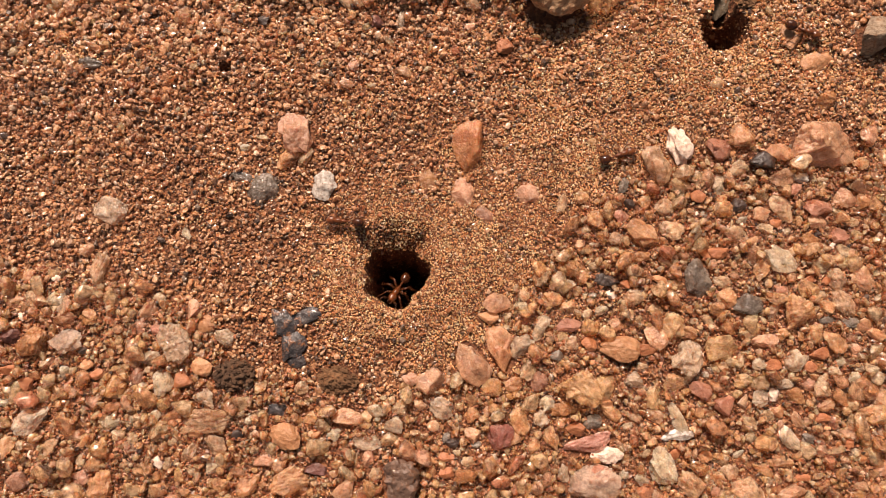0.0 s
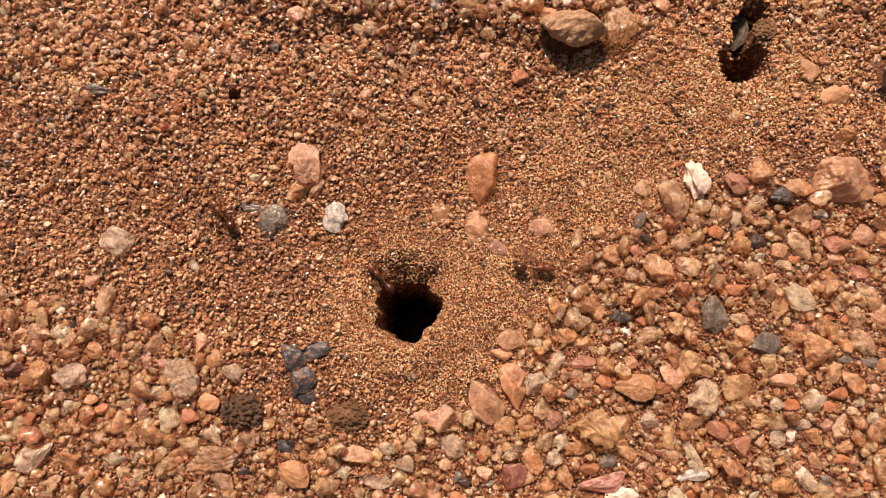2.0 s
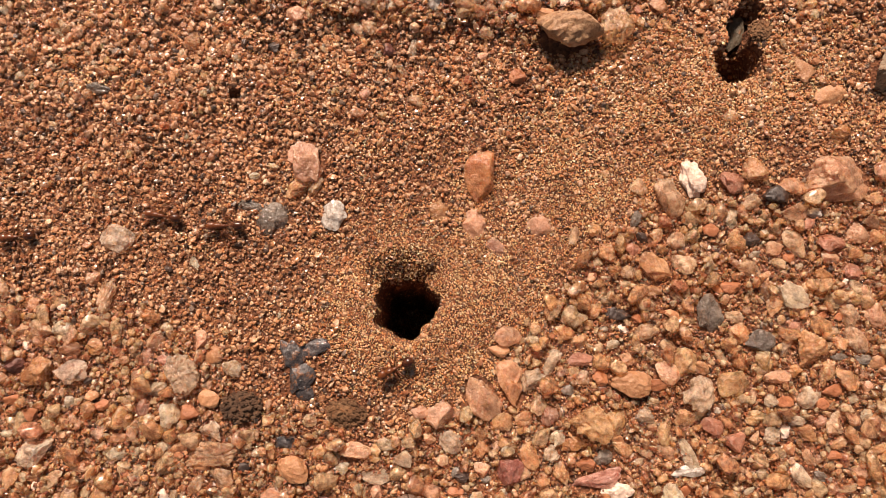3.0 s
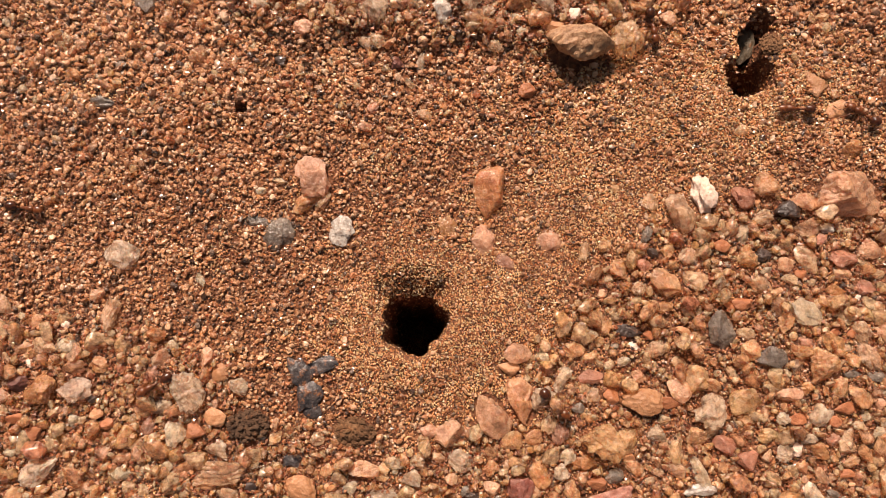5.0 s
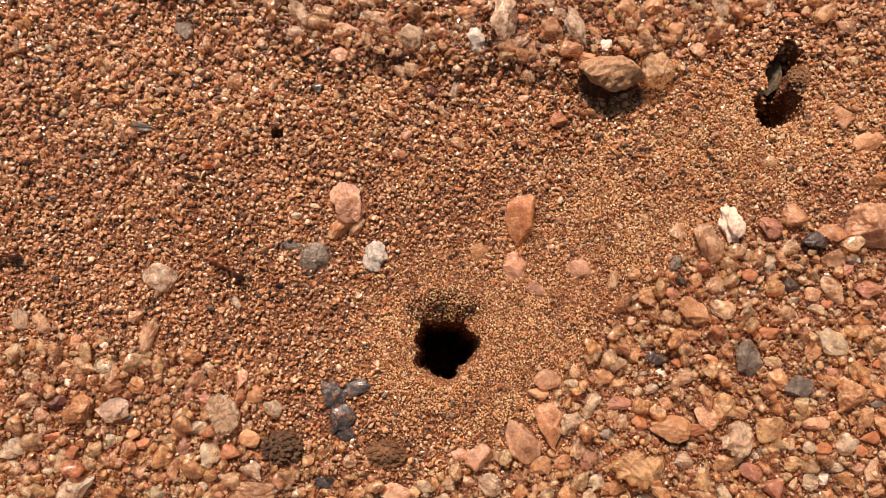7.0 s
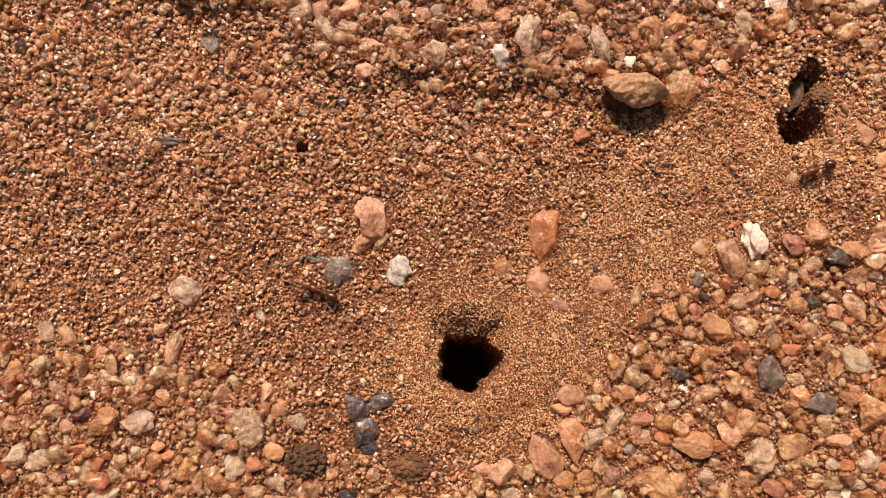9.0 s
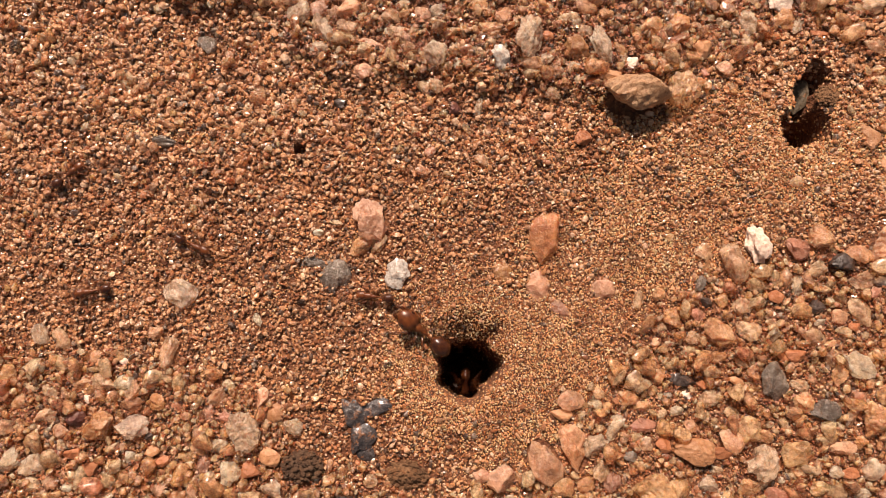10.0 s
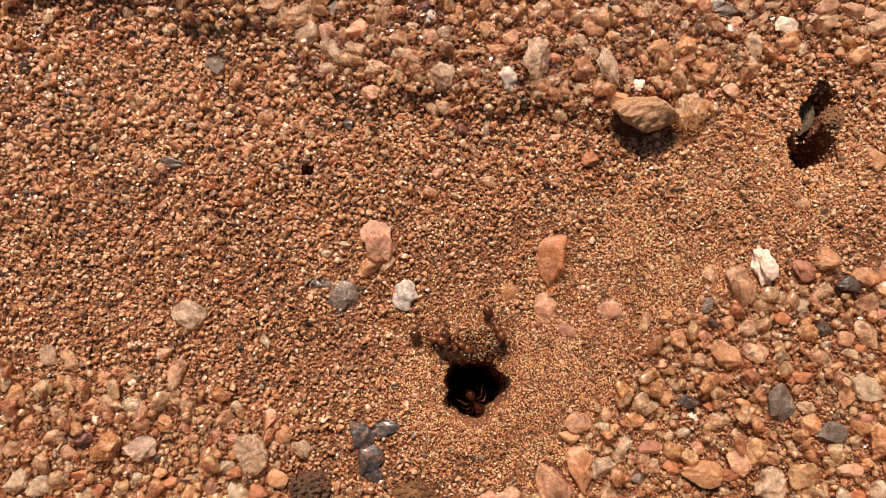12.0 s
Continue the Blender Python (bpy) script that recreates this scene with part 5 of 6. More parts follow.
def lump(bm, centre, radii, squeeze=0.0, ring=0.0):
    """An egg-shaped lump; squeeze narrows its front, ring cuts grooves across it."""
    made = bmesh.ops.create_uvsphere(bm, u_segments=16, v_segments=12, radius=1)["verts"]
    for v in made:
        x, y, z = v.co.z, v.co.x, v.co.y
        k = 1 - squeeze * x - (ring * (0.5 + 0.5 * math.sin(x * 11)) if ring else 0)
        v.co = Vector((centre[0] + radii[0] * x, centre[1] + radii[1] * y * k, centre[2] + radii[2] * z * k)) * MM


def tube(bm, points, widths):
    """A jointed limb through points, as thick as widths."""
    rings = []
    for k, p in enumerate(points):
        a, b = Vector(points[max(k - 1, 0)]), Vector(points[min(k + 1, len(points) - 1)])
        q = (b - a).to_track_quat("Z", "Y")
        rings.append([bm.verts.new((Vector(p) + q @ Vector((math.cos(w) * widths[k], math.sin(w) * widths[k], 0))) * MM)
                      for w in [n * math.tau / 6 for n in range(6)]])
    for a, b in zip(rings, rings[1:]):
        for n in range(6):
            bm.faces.new((a[n], a[(n + 1) % 6], b[(n + 1) % 6], b[n]))
    bm.faces.new(rings[0][::-1])
    bm.faces.new(rings[-1])


def build_ant(long, head_size, rear, label):
    """An ant that looks along its own x and stands on z = 0; sizes in mm."""
    s = long / 3.2
    root = tagged(new("ant"), label, "ant", "ants of the nest")
    root.empty_display_size = 0.001
    up = 0.52 * s

    def shape(*lumps):
        bm = bmesh.new()
        for args in lumps:
            lump(bm, *args)
        return bm
    h, g = head_size, rear
    hx = 0.80 * s + 0.08 * h
    head = part("head", shape(((hx + 0.22 * h, 0, up), (0.42 * h, 0.38 * h, 0.27 * h), 0.16)), RED_BROWN, root)
    for side in (1, -1):
        part("eye", shape(((hx + 0.26 * h, side * 0.29 * h, up + 0.12 * h), (0.075 * h, 0.05 * h, 0.065 * h))), BLACK_EYE, head, None, "small black eye")
        bm = bmesh.new()
        tube(bm, [(hx + 0.52 * h, side * 0.20 * h, up - 0.06), (hx + 0.70 * h, side * 0.17 * h, up - 0.08), (hx + 0.80 * h, side * 0.03 * h, up - 0.10)], [0.075 * h, 0.06 * h, 0.02])
        part("mandible", bm, DARK_BROWN, head, None, "dark toothed mandible")
        bm = bmesh.new()
        e = (hx + 0.45 * h + 0.30 * s, side * (0.18 * h + 0.50 * s), up + 0.12)
        tube(bm, [(hx + 0.45 * h, side * 0.14 * h, up + 0.10), e, (e[0] + 0.22 * s, e[1] + side * 0.02, up - 0.02),
                  (e[0] + 0.46 * s, e[1] - side * 0.10 * s, up - 0.18), (e[0] + 0.62 * s, e[1] - side * 0.16 * s, up - 0.26)], [0.030, 0.026, 0.024, 0.036, 0.028])
        part("antenna", bm, AMBER_LEG, head)
    part("thorax", shape(((0.50 * s, 0, up + 0.04), (0.36 * s, 0.25 * s, 0.25 * s), -0.1), ((0.12 * s, 0, up), (0.30 * s, 0.16 * s, 0.17 * s), -0.2),
                         ((0.74 * s, 0, up - 0.01), (0.12 * s, 0.09 * s, 0.09 * s))), RED_BROWN, root)
    part("petiole", shape(((-0.26 * s, 0, up - 0.02), (0.13 * s, 0.065 * s, 0.06 * s)), ((-0.32 * s, 0, up + 0.06), (0.06 * s, 0.10 * s, 0.12 * s)),
                          ((-0.52 * s, 0, up + 0.01), (0.11 * s, 0.11 * s, 0.11 * s))), RED_BROWN, root)
    part("gaster", shape(((-0.50 * s - 0.56 * g, 0, up + 0.06 * g), (0.60 * g, 0.52 * g, 0.47 * g), 0.10, 0.05)), DARK_BROWN, root, None, "glossy dark brown gaster")
    for side in (1, -1):
        for k, (x, fore, out) in enumerate(((0.52, 0.62, 0.72), (0.24, 0.06, 0.92), (0.06, -0.62, 0.86))):
            bm = bmesh.new()
            tube(bm, [(0, 0, 0), (fore * 0.35 * s, side * 0.30 * s, 0.06), (fore * 0.62 * s, side * out * 0.62 * s, 0.22 * s), (fore * 0.95 * s, side * out * 0.95 * s, -0.22 * s),
                      (fore * 1.22 * s, side * out * 1.16 * s, -up + 0.14), (fore * 1.40 * s, side * out * 1.26 * s, -up + 0.10)],
                 [0.075 * s, 0.060 * s, 0.045 * s, 0.038 * s, 0.026 * s, 0.020 * s])
            part("leg", bm, AMBER_LEG, root, pose(x * s * MM, side * 0.14 * s * MM, (up - 0.10) * MM))
    return root


NEST = HOLE
ANTS, REST = {}, {}
CRAWLED = []


def deep_point(x, y):
    gx, gy, gz = (float(k) for k in ground_point(np.float64(x), np.float64(y)))
    return Vector((gx, gy, max(gz, -12.0) + 0.12 + 0.25 * float(gravel_share(np.float64(x), np.float64(y)))))


def crawl(kind, points):
    """An ant along points of the plan (seconds, x, y and, where it does not face its way, its heading in degrees); it waits before the first and after the last."""
    n = len(CRAWLED)
    if kind not in ANTS:
        ANTS[kind] = ant = build_ant(3.2, 0.88, 0.76, "small reddish brown ant with dark gaster") if kind == "worker" else \
            build_ant(4.3, 2.05, 1.42, "large headed reddish brown major ant")
    else:
        ant = copy_thing(ANTS[kind], pose(0, 0, 0))
        for o in (ant, *ant.children_recursive):
            o.animation_data_clear()
    CRAWLED.append(ant)
    if kind not in REST:
        REST[kind] = [c.matrix_basis.copy() for c in ant.children if c.name.startswith("leg")]
    t0, t1 = points[0][0], points[-1][0]
    ts = np.unique(np.round(np.concatenate([np.arange(t0, t1, 0.1), [p[0] for p in points]]), 2))
    px, py = (np.interp(ts, [p[0] for p in points], [p[k] for p in points]) for k in (1, 2))
    places = [deep_point(x, y) for x, y in zip(px, py)]
    # up and down the wall of the shaft no faster than it climbs
    for k in range(len(ts) - 2, -1, -1):
        places[k].z = max(places[k].z, places[k + 1].z - 36 * (ts[k + 1] - ts[k]))
    for k in range(1, len(ts)):
        places[k].z = max(places[k].z, places[k - 1].z - 36 * (ts[k] - ts[k - 1]))
    # heading, smoothed over a fifth of a second
    ahead, rows, last = [], [], None
    for k, t in enumerate(ts):
        a, b = (np.array([np.interp(t + d, ts, px), np.interp(t + d, ts, py)]) for d in (-0.11, 0.11))
        d = b - a
        told = [p[3] for p in points if len(p) > 3 and abs(p[0] - t) < 0.02]
        if told:
            d = np.array([math.cos(radians(told[0])), math.sin(radians(told[0]))])
        elif np.hypot(*d) < 0.5 and last is not None:
            d = last
        last = d
        ahead.append(d)
    for k, t in enumerate(ts):
        lo, hi = places[max(k - 1, 0)], places[min(k + 1, len(ts) - 1)]
        run = max(math.hypot(hi.x - lo.x, hi.y - lo.y), 0.4)
        rise = max(-1.1, min(1.1, (hi.z - lo.z) / run)) * (0.5 if abs(hi.z) < 2 else 1)
        f = Vector((ahead[k][0], ahead[k][1], 0)).normalized()
        f.z = rise
        f.normalize()
        left = Vector((0, 0, 1)).cross(f).normalized()
        m = Matrix((f, left, f.cross(left))).transposed().to_4x4()
        m.translation = places[k] * MM
        rows.append((float(t), m))
    # those below wait in a chamber of the nest
    room = Vector((HOLE[0] + (n % 6 - 2.5) * 3.6, HOLE[1] - 7 - (n // 6) * 4.0, -20)) * MM
    if tuple(points[0][1:3]) == tuple(NEST):
        m = rows[0][1].copy()
        m.translation = room
        rows.insert(0, (t0 - 0.3, m))
    if tuple(points[-1][1:3]) == tuple(NEST):
        m = rows[-1][1].copy()
        m.translation = room
        rows.append((t1 + 0.3, m))
    rows = [(t, m) for t, m in rows if 0 <= t <= 12.0]
    if rows[0][0] > 0.05:
        rows.insert(0, (0.0, rows[0][1]))
    if rows[-1][0] < 11.95:
        rows.append((12.0, rows[-1][1]))
    walk(ant, rows)
    legs = [c for c in ant.children if c.name.startswith("leg")]
    for k, leg in enumerate(legs):
        base = REST[kind][k]
        phase = math.pi * ((k % 3 + k // 3) % 2)
        beat = [(0.0, base)] if t0 > 0.05 else []
        for t in np.arange(max(t0, 0.0), min(t1, 12.0), 2 / FPS):
            w = math.sin(math.tau * 4.3 * t + phase)
            beat.append((float(t), base @ pose(0, 0, 0, (8 if k < 3 else -8) * max(0.0, math.cos(math.tau * 4.3 * t + phase)), 0, 17 * w)))
        beat.append((12.0, base))
        walk(leg, beat)


def motions():
    crawl("worker", [(0.00, -7.5, 7.1), (0.10, -9.9, 7.4), (0.20, -13.4, 7.1), (0.30, -15.8, 7.1), (0.40, -17.8, 8.5), (0.50, -19.5, 9.9), (0.60, -21.6, 10.0), (0.70, -25.9, 9.7), (0.80, -29.9, 9.4), (0.90, -32.6, 9.1), (1.05, -36.7, 8.8), (1.60, -50.0, 5.8)])
    crawl("worker", [(0.02, -51.5, 9.0), (0.60, -37.1, 10.5), (0.80, -33.9, 10.5), (0.90, -31.2, 10.4), (1.00, -28.3, 11.4), (1.10, -24.6, 10.2), (1.20, -19.8, 9.0), (1.30, -16.3, 9.2), (1.40, -12.5, 9.2), (1.50, -10.2, 8.3), (1.60, -8.1, 8.1), (1.70, -5.9, 7.3), (1.90, *NEST)])
    crawl("worker", [(0.00, *NEST), (0.10, -5.2, 0.8), (0.20, -6.7, 1.2), (0.30, -7.0, 3.4), (0.40, -7.9, 5.0), (0.50, -10.2, 5.7), (0.60, -13.4, 6.7), (0.70, -17.0, 7.4), (0.80, -19.5, 9.3), (0.90, -21.6, 8.8), (1.00, -24.7, 8.5), (1.10, -29.1, 8.3), (1.20, -31.8, 8.1), (1.40, -36.9, 8.1), (2.04, -53.0, 8.1)])
    crawl("worker", [(1.30, *NEST), (1.50, -7.5, 6.8), (1.60, -10.0, 6.4), (1.70, -13.4, 7.2), (1.80, -17.0, 8.7, 150), (1.90, -17.3, 9.8, 130), (2.00, -17.2, 9.8, 130), (2.10, -17.0, 10.4, 125), (2.20, -16.8, 9.3, 150), (2.30, -18.1, 8.3, 191), (2.40, -20.8, 8.1), (2.50, -23.3, 9.2), (2.60, -26.6, 9.1), (2.70, -29.4, 8.3), (2.80, -31.4, 8.0), (2.90, -33.2, 8.4), (3.10, -37.6, 8.6), (3.60, -50.0, 10.1)])
    crawl("worker", [(1.90, *NEST), (2.10, -7.9, 7.8), (2.20, -10.4, 9.2), (2.30, -13.5, 9.4), (2.40, -16.4, 10.3), (2.50, -19.3, 9.4), (2.60, -21.1, 8.9), (2.70, -24.3, 9.0), (2.80, -27.8, 8.5), (2.90, -30.7, 8.4), (3.00, -32.3, 8.0), (3.20, -37.8, 8.0), (3.76, -51.5, 11.0)])
    crawl("worker", [(2.20, *NEST), (2.40, -6.8, 7.9), (2.50, -8.5, 8.3), (2.60, -11.4, 7.7), (2.70, -13.7, 7.4), (2.80, -16.5, 7.4), (2.90, -18.1, 8.4), (3.00, -21.6, 9.6), (3.10, -25.0, 9.6), (3.20, -28.9, 9.2), (3.50, -37.8, 8.6), (4.12, -53.0, 5.6)])
    crawl("worker", [(2.50, *NEST), (2.70, -7.6, 7.7), (2.80, -11.4, 8.3), (2.90, -13.2, 8.9), (3.00, -17.0, 8.9), (3.10, -21.0, 8.6), (3.20, -23.8, 9.9), (3.60, -31.7, 9.5), (3.80, -37.8, 9.1), (4.29, -50.0, 7.6)])
    crawl("worker", [(1.60, *NEST), (1.80, -1.1, 6.0), (1.90, 2.1, 6.3), (2.00, 5.2, 6.2, 0), (2.10, 5.8, 4.7, -50), (2.20, 5.2, 3.3, -68), (2.30, 4.9, 3.0, -77), (2.40, 4.2, 3.6, -84), (2.50, 3.6, 4.1, -95), (2.60, 2.3, 2.8, -127), (2.70, 0.7, 0.7, -134), (2.80, -1.2, -1.3, -139), (2.90, -2.9, -1.8, -159), (3.00, -4.4, -1.2, -154), (3.10, -4.1, -1.4, -109), (3.20, -3.7, -0.5, -92), (3.60, -6.1, -2.2), (4.20, -12.0, -1.2), (4.60, -15.7, 0.2), (4.80, -18.4, -0.2), (4.90, -19.8, -0.4), (5.00, -21.8, -1.2), (5.10, -23.3, -2.5), (5.30, -26.0, -5.0), (5.50, -27.7, -7.4), (5.80, -30.0, -11.9), (6.16, -30.0, -21.0)])
    crawl("worker", [(0.00, 12.6, 12.0), (0.10, 14.6, 12.6), (0.20, 18.0, 14.2), (0.30, 21.2, 15.9), (0.40, 22.7, 16.2), (0.50, 26.8, 16.4), (0.60, 29.9, 15.9), (0.80, 35.6, 15.4), (1.10, 43.0, 16.9)])
    crawl("worker", [(0.00, 26.7, 21.6), (0.10, 27.7, 21.2), (0.20, 28.2, 20.8), (0.30, 29.4, 19.2), (0.40, 30.2, 18.9), (0.50, 31.3, 18.1), (0.70, 35.8, 16.2), (1.00, 40.0, 19.2)])
    crawl("worker", [(4.15, -51.5, 8.9), (4.70, -38.0, 11.9), (4.90, -34.9, 11.6), (5.00, -32.3, 11.3), (5.10, -29.3, 10.8), (5.20, -25.7, 10.0), (5.30, -21.6, 8.4), (5.40, -17.2, 7.6), (5.50, -14.4, 7.5), (5.60, -11.3, 7.6), (5.70, -8.1, 7.5), (5.80, -6.2, 6.3), (6.00, *NEST)])
    crawl("worker", [(5.30, *NEST), (5.50, -5.8, 6.1), (5.60, -8.0, 7.1), (5.70, -10.1, 8.4), (5.80, -9.9, 9.0), (5.90, -11.1, 9.7), (6.00, -14.2, 9.6), (6.10, -16.9, 9.1), (6.20, -20.2, 9.6), (6.30, -22.9, 9.6), (6.40, -25.5, 9.4), (6.50, -28.9, 8.8), (6.60, -32.1, 10.0), (6.70, -35.2, 11.0), (6.90, -40.6, 11.8), (7.40, -53.0, 10.3)])
    crawl("worker", [(5.60, *NEST), (5.80, -6.2, 7.2), (5.90, -6.5, 7.8), (6.00, -7.6, 9.5), (6.10, -10.3, 10.3), (6.20, -13.8, 9.9), (6.30, -17.7, 9.9), (6.40, -21.0, 10.5), (6.50, -24.4, 10.3), (6.60, -27.8, 10.8), (6.70, -32.2, 11.3), (6.80, -35.7, 11.8), (7.00, -40.9, 12.5), (7.36, -50.0, 12.5)])
    crawl("worker", [(5.80, *NEST), (6.00, -6.0, 6.6), (6.10, -5.9, 7.4), (6.20, -8.1, 7.5), (6.30, -10.4, 8.4), (6.40, -14.2, 7.7), (6.50, -17.7, 8.4), (6.60, -21.4, 9.7), (6.70, -24.5, 9.9), (6.80, -28.7, 9.3), (6.90, -33.4, 9.1), (7.10, -40.2, 9.5), (7.55, -51.5, 11.0)])
    crawl("worker", [(5.70, *NEST), (5.90, -4.0, 1.8), (6.00, -5.3, 1.5), (6.10, -6.5, 1.0), (6.20, -8.8, 1.3, 176), (6.30, -8.4, 2.1, 149), (6.40, -9.6, 3.3, 126), (6.50, -10.9, 3.6, 133), (6.60, -12.6, 4.6, 151), (6.70, -14.5, 5.6), (6.80, -16.4, 7.0), (6.90, -17.8, 7.5), (7.00, -19.9, 8.7), (7.10, -21.1, 9.4), (7.20, -22.8, 9.8), (7.50, -29.6, 10.4), (7.90, -41.1, 10.7), (8.39, -53.0, 13.7)])
    crawl("worker", [(4.30, 40.0, 16.7), (4.60, 34.1, 19.7), (4.80, 28.7, 18.6), (4.90, 27.4, 19.0), (5.00, 24.3, 19.2), (5.10, 20.5, 19.3), (5.20, 17.3, 17.8), (5.30, 14.0, 14.6), (5.40, 10.5, 14.1), (5.50, 7.3, 13.5), (5.60, 5.5, 11.1), (5.70, 2.3, 9.0), (5.80, -0.3, 8.4), (5.90, -1.8, 7.7), (6.10, *NEST)])
    crawl("worker", [(4.20, 41.5, 13.0), (4.50, 35.1, 14.5), (4.80, 29.3, 16.3), (4.90, 29.4, 17.2), (5.00, 29.2, 18.8), (5.10, 26.4, 19.4), (5.20, 21.9, 19.2), (5.30, 17.4, 18.1), (5.40, 14.5, 16.2), (5.50, 12.7, 13.5), (5.60, 9.7, 11.3), (5.70, 5.8, 10.7), (5.80, 3.0, 9.8), (5.90, 0.3, 8.4), (6.00, -1.7, 6.9), (6.20, *NEST)])
    crawl("worker", [(4.07, 12.7, 42.0), (4.50, 12.7, 31.4), (4.80, 13.1, 27.8), (5.00, 13.7, 25.5), (5.10, 13.9, 23.7), (5.20, 14.4, 22.1), (5.30, 15.5, 21.0, -61), (5.40, 15.5, 20.9, -69), (5.50, 14.6, 20.3, -91), (5.60, 14.6, 18.5, -91), (5.70, 13.9, 16.1, -94), (5.80, 13.6, 15.5, -94), (5.90, 14.1, 16.5, -77), (6.00, 15.9, 16.6, -39), (6.10, 17.5, 16.8, 1), (6.20, 19.8, 17.2, 1), (6.30, 20.0, 18.1), (6.40, 21.7, 19.1), (6.50, 23.6, 19.1), (6.60, 24.7, 18.9), (6.70, 27.2, 19.3), (6.80, 28.4, 18.1), (7.00, 33.9, 17.7), (7.36, 43.0, 17.7)])
    crawl("worker", [(4.20, *NEST), (4.40, -1.4, 3.2), (4.60, 0.9, 1.6), (4.80, 3.4, -0.2, -20), (4.90, 4.9, -1.2, -27), (5.00, 6.1, -2.3), (5.10, 7.1, -3.5), (5.20, 8.0, -4.3), (5.30, 9.6, -6.1), (5.50, 12.4, -9.0), (5.80, 17.0, -14.0), (6.20, 20.5, -22.0)])
    crawl("worker", [(6.50, 40.0, 20.7), (6.80, 35.6, 19.2), (7.00, 30.2, 18.5), (7.10, 28.7, 18.0), (7.20, 26.6, 17.5), (7.50, 20.0, 15.7), (7.90, 9.9, 11.8), (8.20, 2.5, 7.2), (8.50, *NEST)])
    crawl("worker", [(3.50, *NEST), (3.80, -7.6, 8.1), (4.00, -12.6, 8.5), (4.30, -21.0, 9.8), (4.60, -30.4, 9.9), (4.80, -37.8, 9.9), (5.36, -51.5, 12.9)])
    crawl("worker", [(7.20, *NEST), (7.50, -7.4, 9.6), (7.80, -15.4, 10.8), (8.10, -23.8, 10.7), (8.40, -33.0, 10.6), (8.70, -42.3, 10.5), (9.14, -53.0, 7.5)])
    crawl("worker", [(6.89, -50.0, 7.3), (7.30, -40.0, 8.8), (7.70, -30.6, 8.7), (8.10, -19.9, 8.7), (8.40, -11.1, 8.6), (8.70, *NEST)])
    crawl("worker", [(8.50, *NEST), (8.70, -6.7, 6.4), (8.80, -9.8, 6.9), (8.90, -12.5, 7.1), (9.00, -14.9, 8.1), (9.10, -17.9, 9.5), (9.20, -19.3, 10.2), (9.30, -21.7, 9.6), (9.40, -24.5, 9.4), (9.50, -28.1, 9.0), (9.60, -31.3, 8.9), (9.70, -33.1, 10.2), (9.80, -35.2, 11.3), (9.90, -38.3, 12.5), (10.10, -42.7, 13.4), (10.45, -51.5, 13.4)])
    crawl("worker", [(9.20, *NEST), (9.40, -8.5, 6.5), (9.50, -12.5, 8.0), (9.60, -16.5, 10.0), (9.70, -20.2, 9.4), (9.80, -24.3, 9.3), (9.90, -27.6, 8.8), (10.00, -31.3, 7.9), (10.10, -34.8, 7.4), (10.20, -36.0, 6.8), (10.30, -35.7, 7.6), (10.40, -35.2, 9.9), (10.50, -36.5, 14.2), (10.60, -38.7, 16.9), (10.80, -43.7, 17.6), (11.18, -53.0, 19.1)])
    crawl("worker", [(9.19, -50.0, 16.7), (9.50, -43.0, 13.7), (9.70, -35.6, 13.4), (9.80, -31.7, 13.0), (9.90, -28.2, 12.0), (10.00, -24.3, 11.5), (10.10, -21.6, 9.2), (10.20, -19.5, 7.8), (10.30, -18.8, 6.8, -58), (10.40, -18.1, 4.9, -58), (10.50, -18.2, 5.0, -58), (10.60, -19.5, 4.8, -88), (10.70, -22.1, 3.9, -128), (10.80, -23.1, 3.9, -133), (10.90, -22.2, 5.0, -98), (11.00, -20.9, 6.1, -50), (11.10, -20.4, 6.6, -18), (11.20, -19.6, 5.8), (11.30, -17.3, 5.4), (11.40, -14.2, 5.5), (11.50, -11.5, 5.4), (11.60, -8.4, 5.4), (11.70, -5.8, 5.0), (11.90, *NEST)])
    crawl("worker", [(9.60, *NEST), (9.80, -4.4, 8.3), (9.90, -6.9, 7.2), (10.00, -10.7, 8.1), (10.10, -14.6, 8.0), (10.20, -17.0, 8.8), (10.30, -18.9, 9.9), (10.40, -22.2, 10.4), (10.50, -26.4, 10.5), (10.60, -29.2, 9.3), (10.70, -32.6, 8.3), (10.80, -35.8, 7.6), (10.90, -38.4, 9.3), (11.10, -42.9, 9.8), (11.46, -51.5, 6.8)])
    crawl("major", [(9.80, *NEST), (10.00, -7.2, 5.7), (10.10, -8.8, 7.2), (10.20, -11.1, 7.4), (10.30, -11.9, 7.8), (10.40, -15.1, 9.1), (10.50, -19.5, 9.1), (10.60, -23.5, 9.6), (10.70, -27.7, 9.0), (10.80, -31.3, 8.5), (10.90, -34.2, 9.5), (11.00, -36.7, 10.4), (11.20, -44.1, 11.2), (11.56, -53.0, 9.7)])
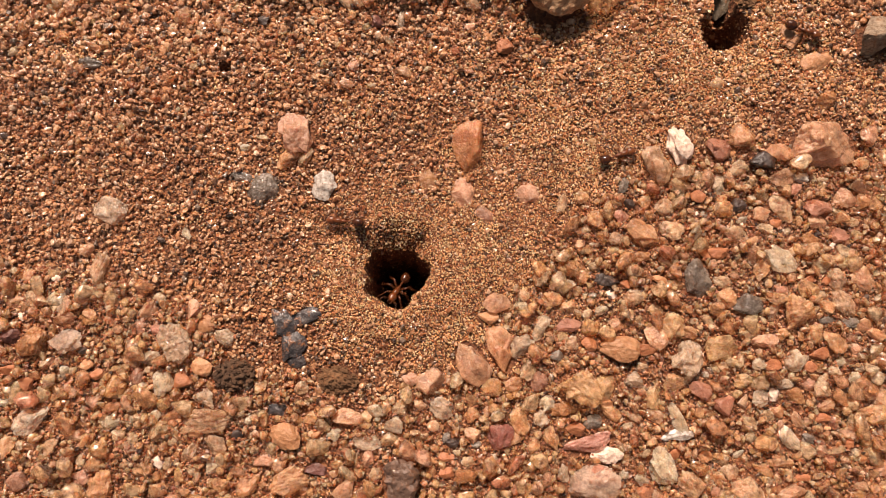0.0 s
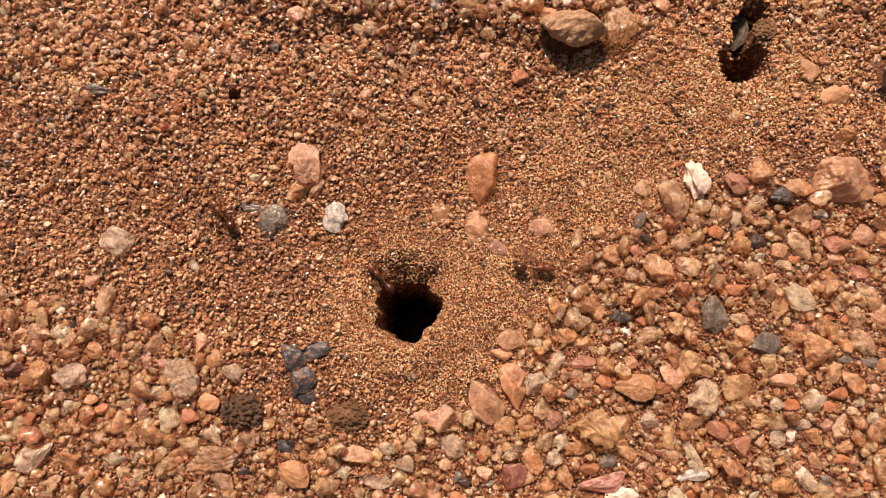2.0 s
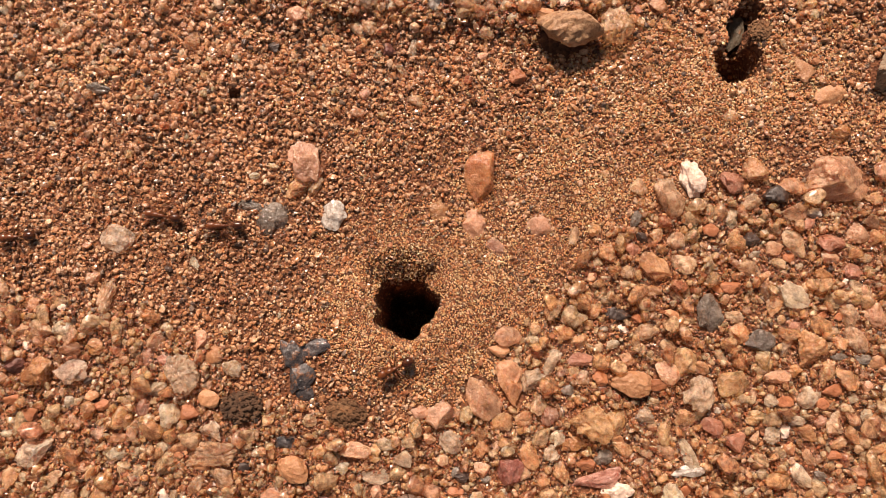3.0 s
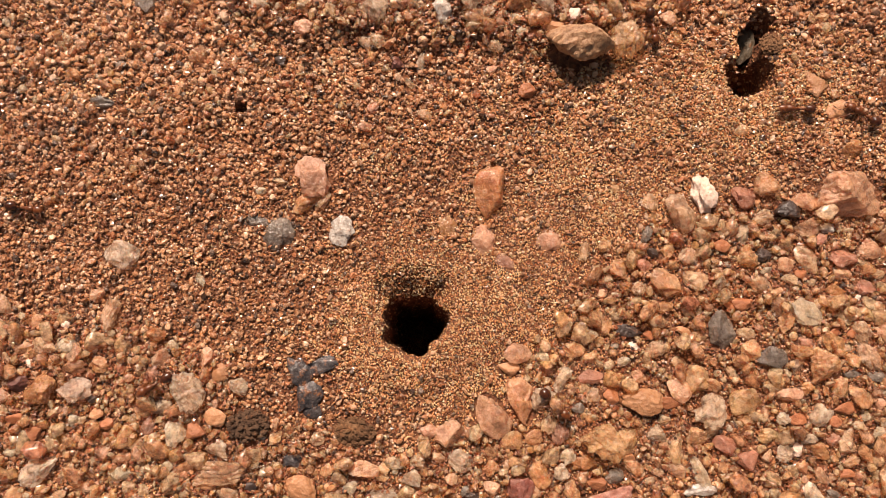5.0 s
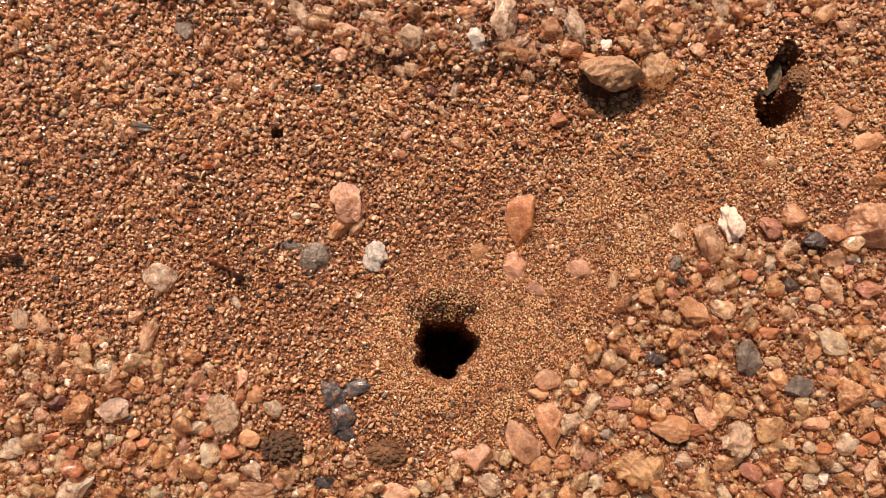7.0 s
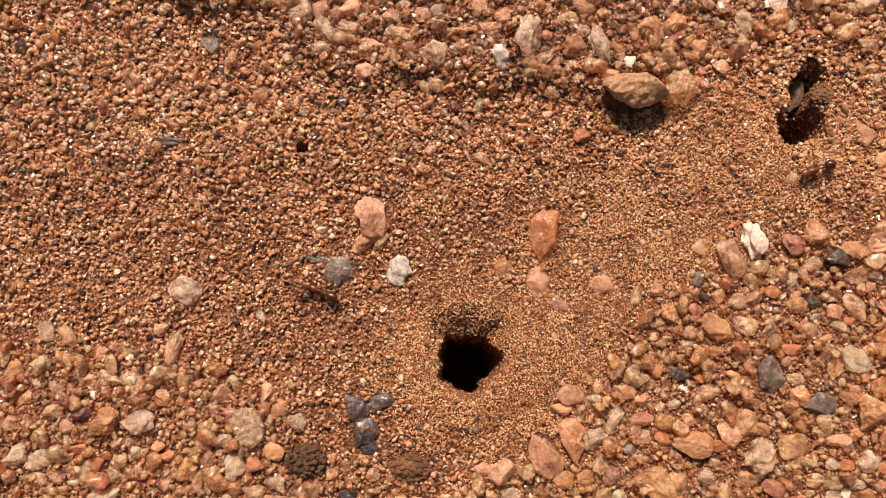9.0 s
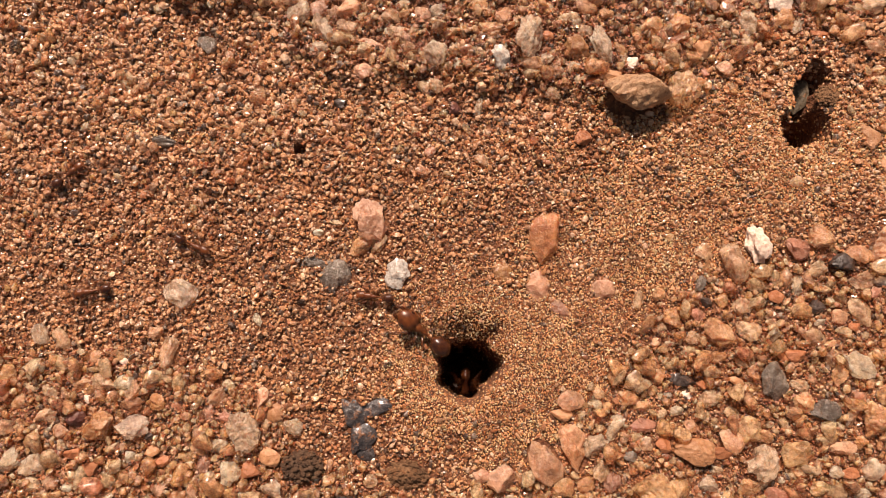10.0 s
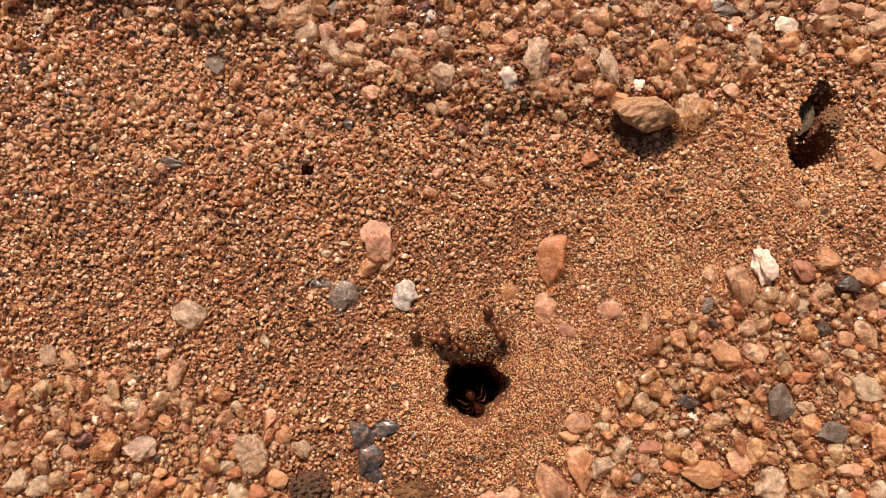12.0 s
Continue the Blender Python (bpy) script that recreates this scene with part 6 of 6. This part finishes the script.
    crawl("worker", [(9.59, -50.0, 9.0), (9.90, -42.2, 9.0), (10.10, -37.6, 9.0), (10.20, -35.7, 9.2), (10.30, -32.5, 9.5), (10.40, -31.4, 10.3), (10.50, -30.0, 11.8), (10.60, -28.7, 12.6), (10.70, -27.0, 13.5), (10.80, -24.7, 14.1), (10.90, -23.9, 13.3), (11.00, -21.3, 11.0), (11.10, -20.1, 9.1), (11.20, -18.6, 9.3), (11.30, -16.9, 9.5), (11.40, -13.4, 9.8), (11.50, -11.9, 7.8), (11.60, -9.3, 8.7), (11.70, -6.8, 8.4), (11.90, *NEST)])
    crawl("worker", [(10.28, -51.5, 17.6), (10.60, -43.5, 16.1), (10.80, -38.3, 15.8), (10.90, -36.7, 12.7), (11.00, -34.8, 12.0), (11.10, -30.9, 10.9), (11.20, -27.4, 9.0), (11.30, -23.6, 9.6), (11.40, -19.0, 9.5), (11.50, -15.9, 9.7), (11.60, -13.8, 9.4), (11.70, -11.4, 8.6), (11.80, -8.0, 7.6), (11.90, -6.3, 7.2), (12.00, -5.4, 6.6)])
    crawl("worker", [(9.18, -53.0, 17.7), (9.60, -43.0, 14.7), (9.80, -37.9, 15.5), (10.00, -33.9, 16.4), (10.20, -33.2, 19.8), (10.30, -34.5, 21.7, 112), (10.40, -35.9, 23.2, 92), (10.50, -36.9, 23.2, 87), (10.60, -36.9, 21.7, 62), (10.70, -37.0, 20.1, 2), (10.80, -37.0, 18.4, -43), (10.90, -36.2, 16.9), (11.00, -33.8, 15.9), (11.10, -32.0, 14.7), (11.20, -31.0, 13.5), (11.30, -29.9, 13.0), (11.40, -26.3, 11.4), (11.50, -22.2, 9.2), (11.60, -18.7, 8.0), (11.70, -15.2, 8.5), (11.80, -13.6, 8.5), (11.90, -10.5, 7.4), (12.00, -7.4, 6.8)])
    crawl("worker", [(8.20, 40.0, 17.5), (8.50, 33.4, 20.5), (8.80, 26.6, 18.7), (9.00, 22.0, 18.3), (9.10, 19.2, 16.5), (9.20, 16.3, 14.8), (9.30, 12.7, 13.7), (9.40, 9.0, 12.8), (9.50, 5.1, 11.3), (9.60, 2.4, 11.1), (9.70, -1.0, 9.4), (9.80, -4.0, 7.7), (10.00, *NEST)])
    crawl("worker", [(11.50, *NEST), (11.70, -5.8, 9.3), (11.80, -5.2, 11.1), (11.90, -3.7, 10.0), (12.00, -2.6, 8.0)])


motions()
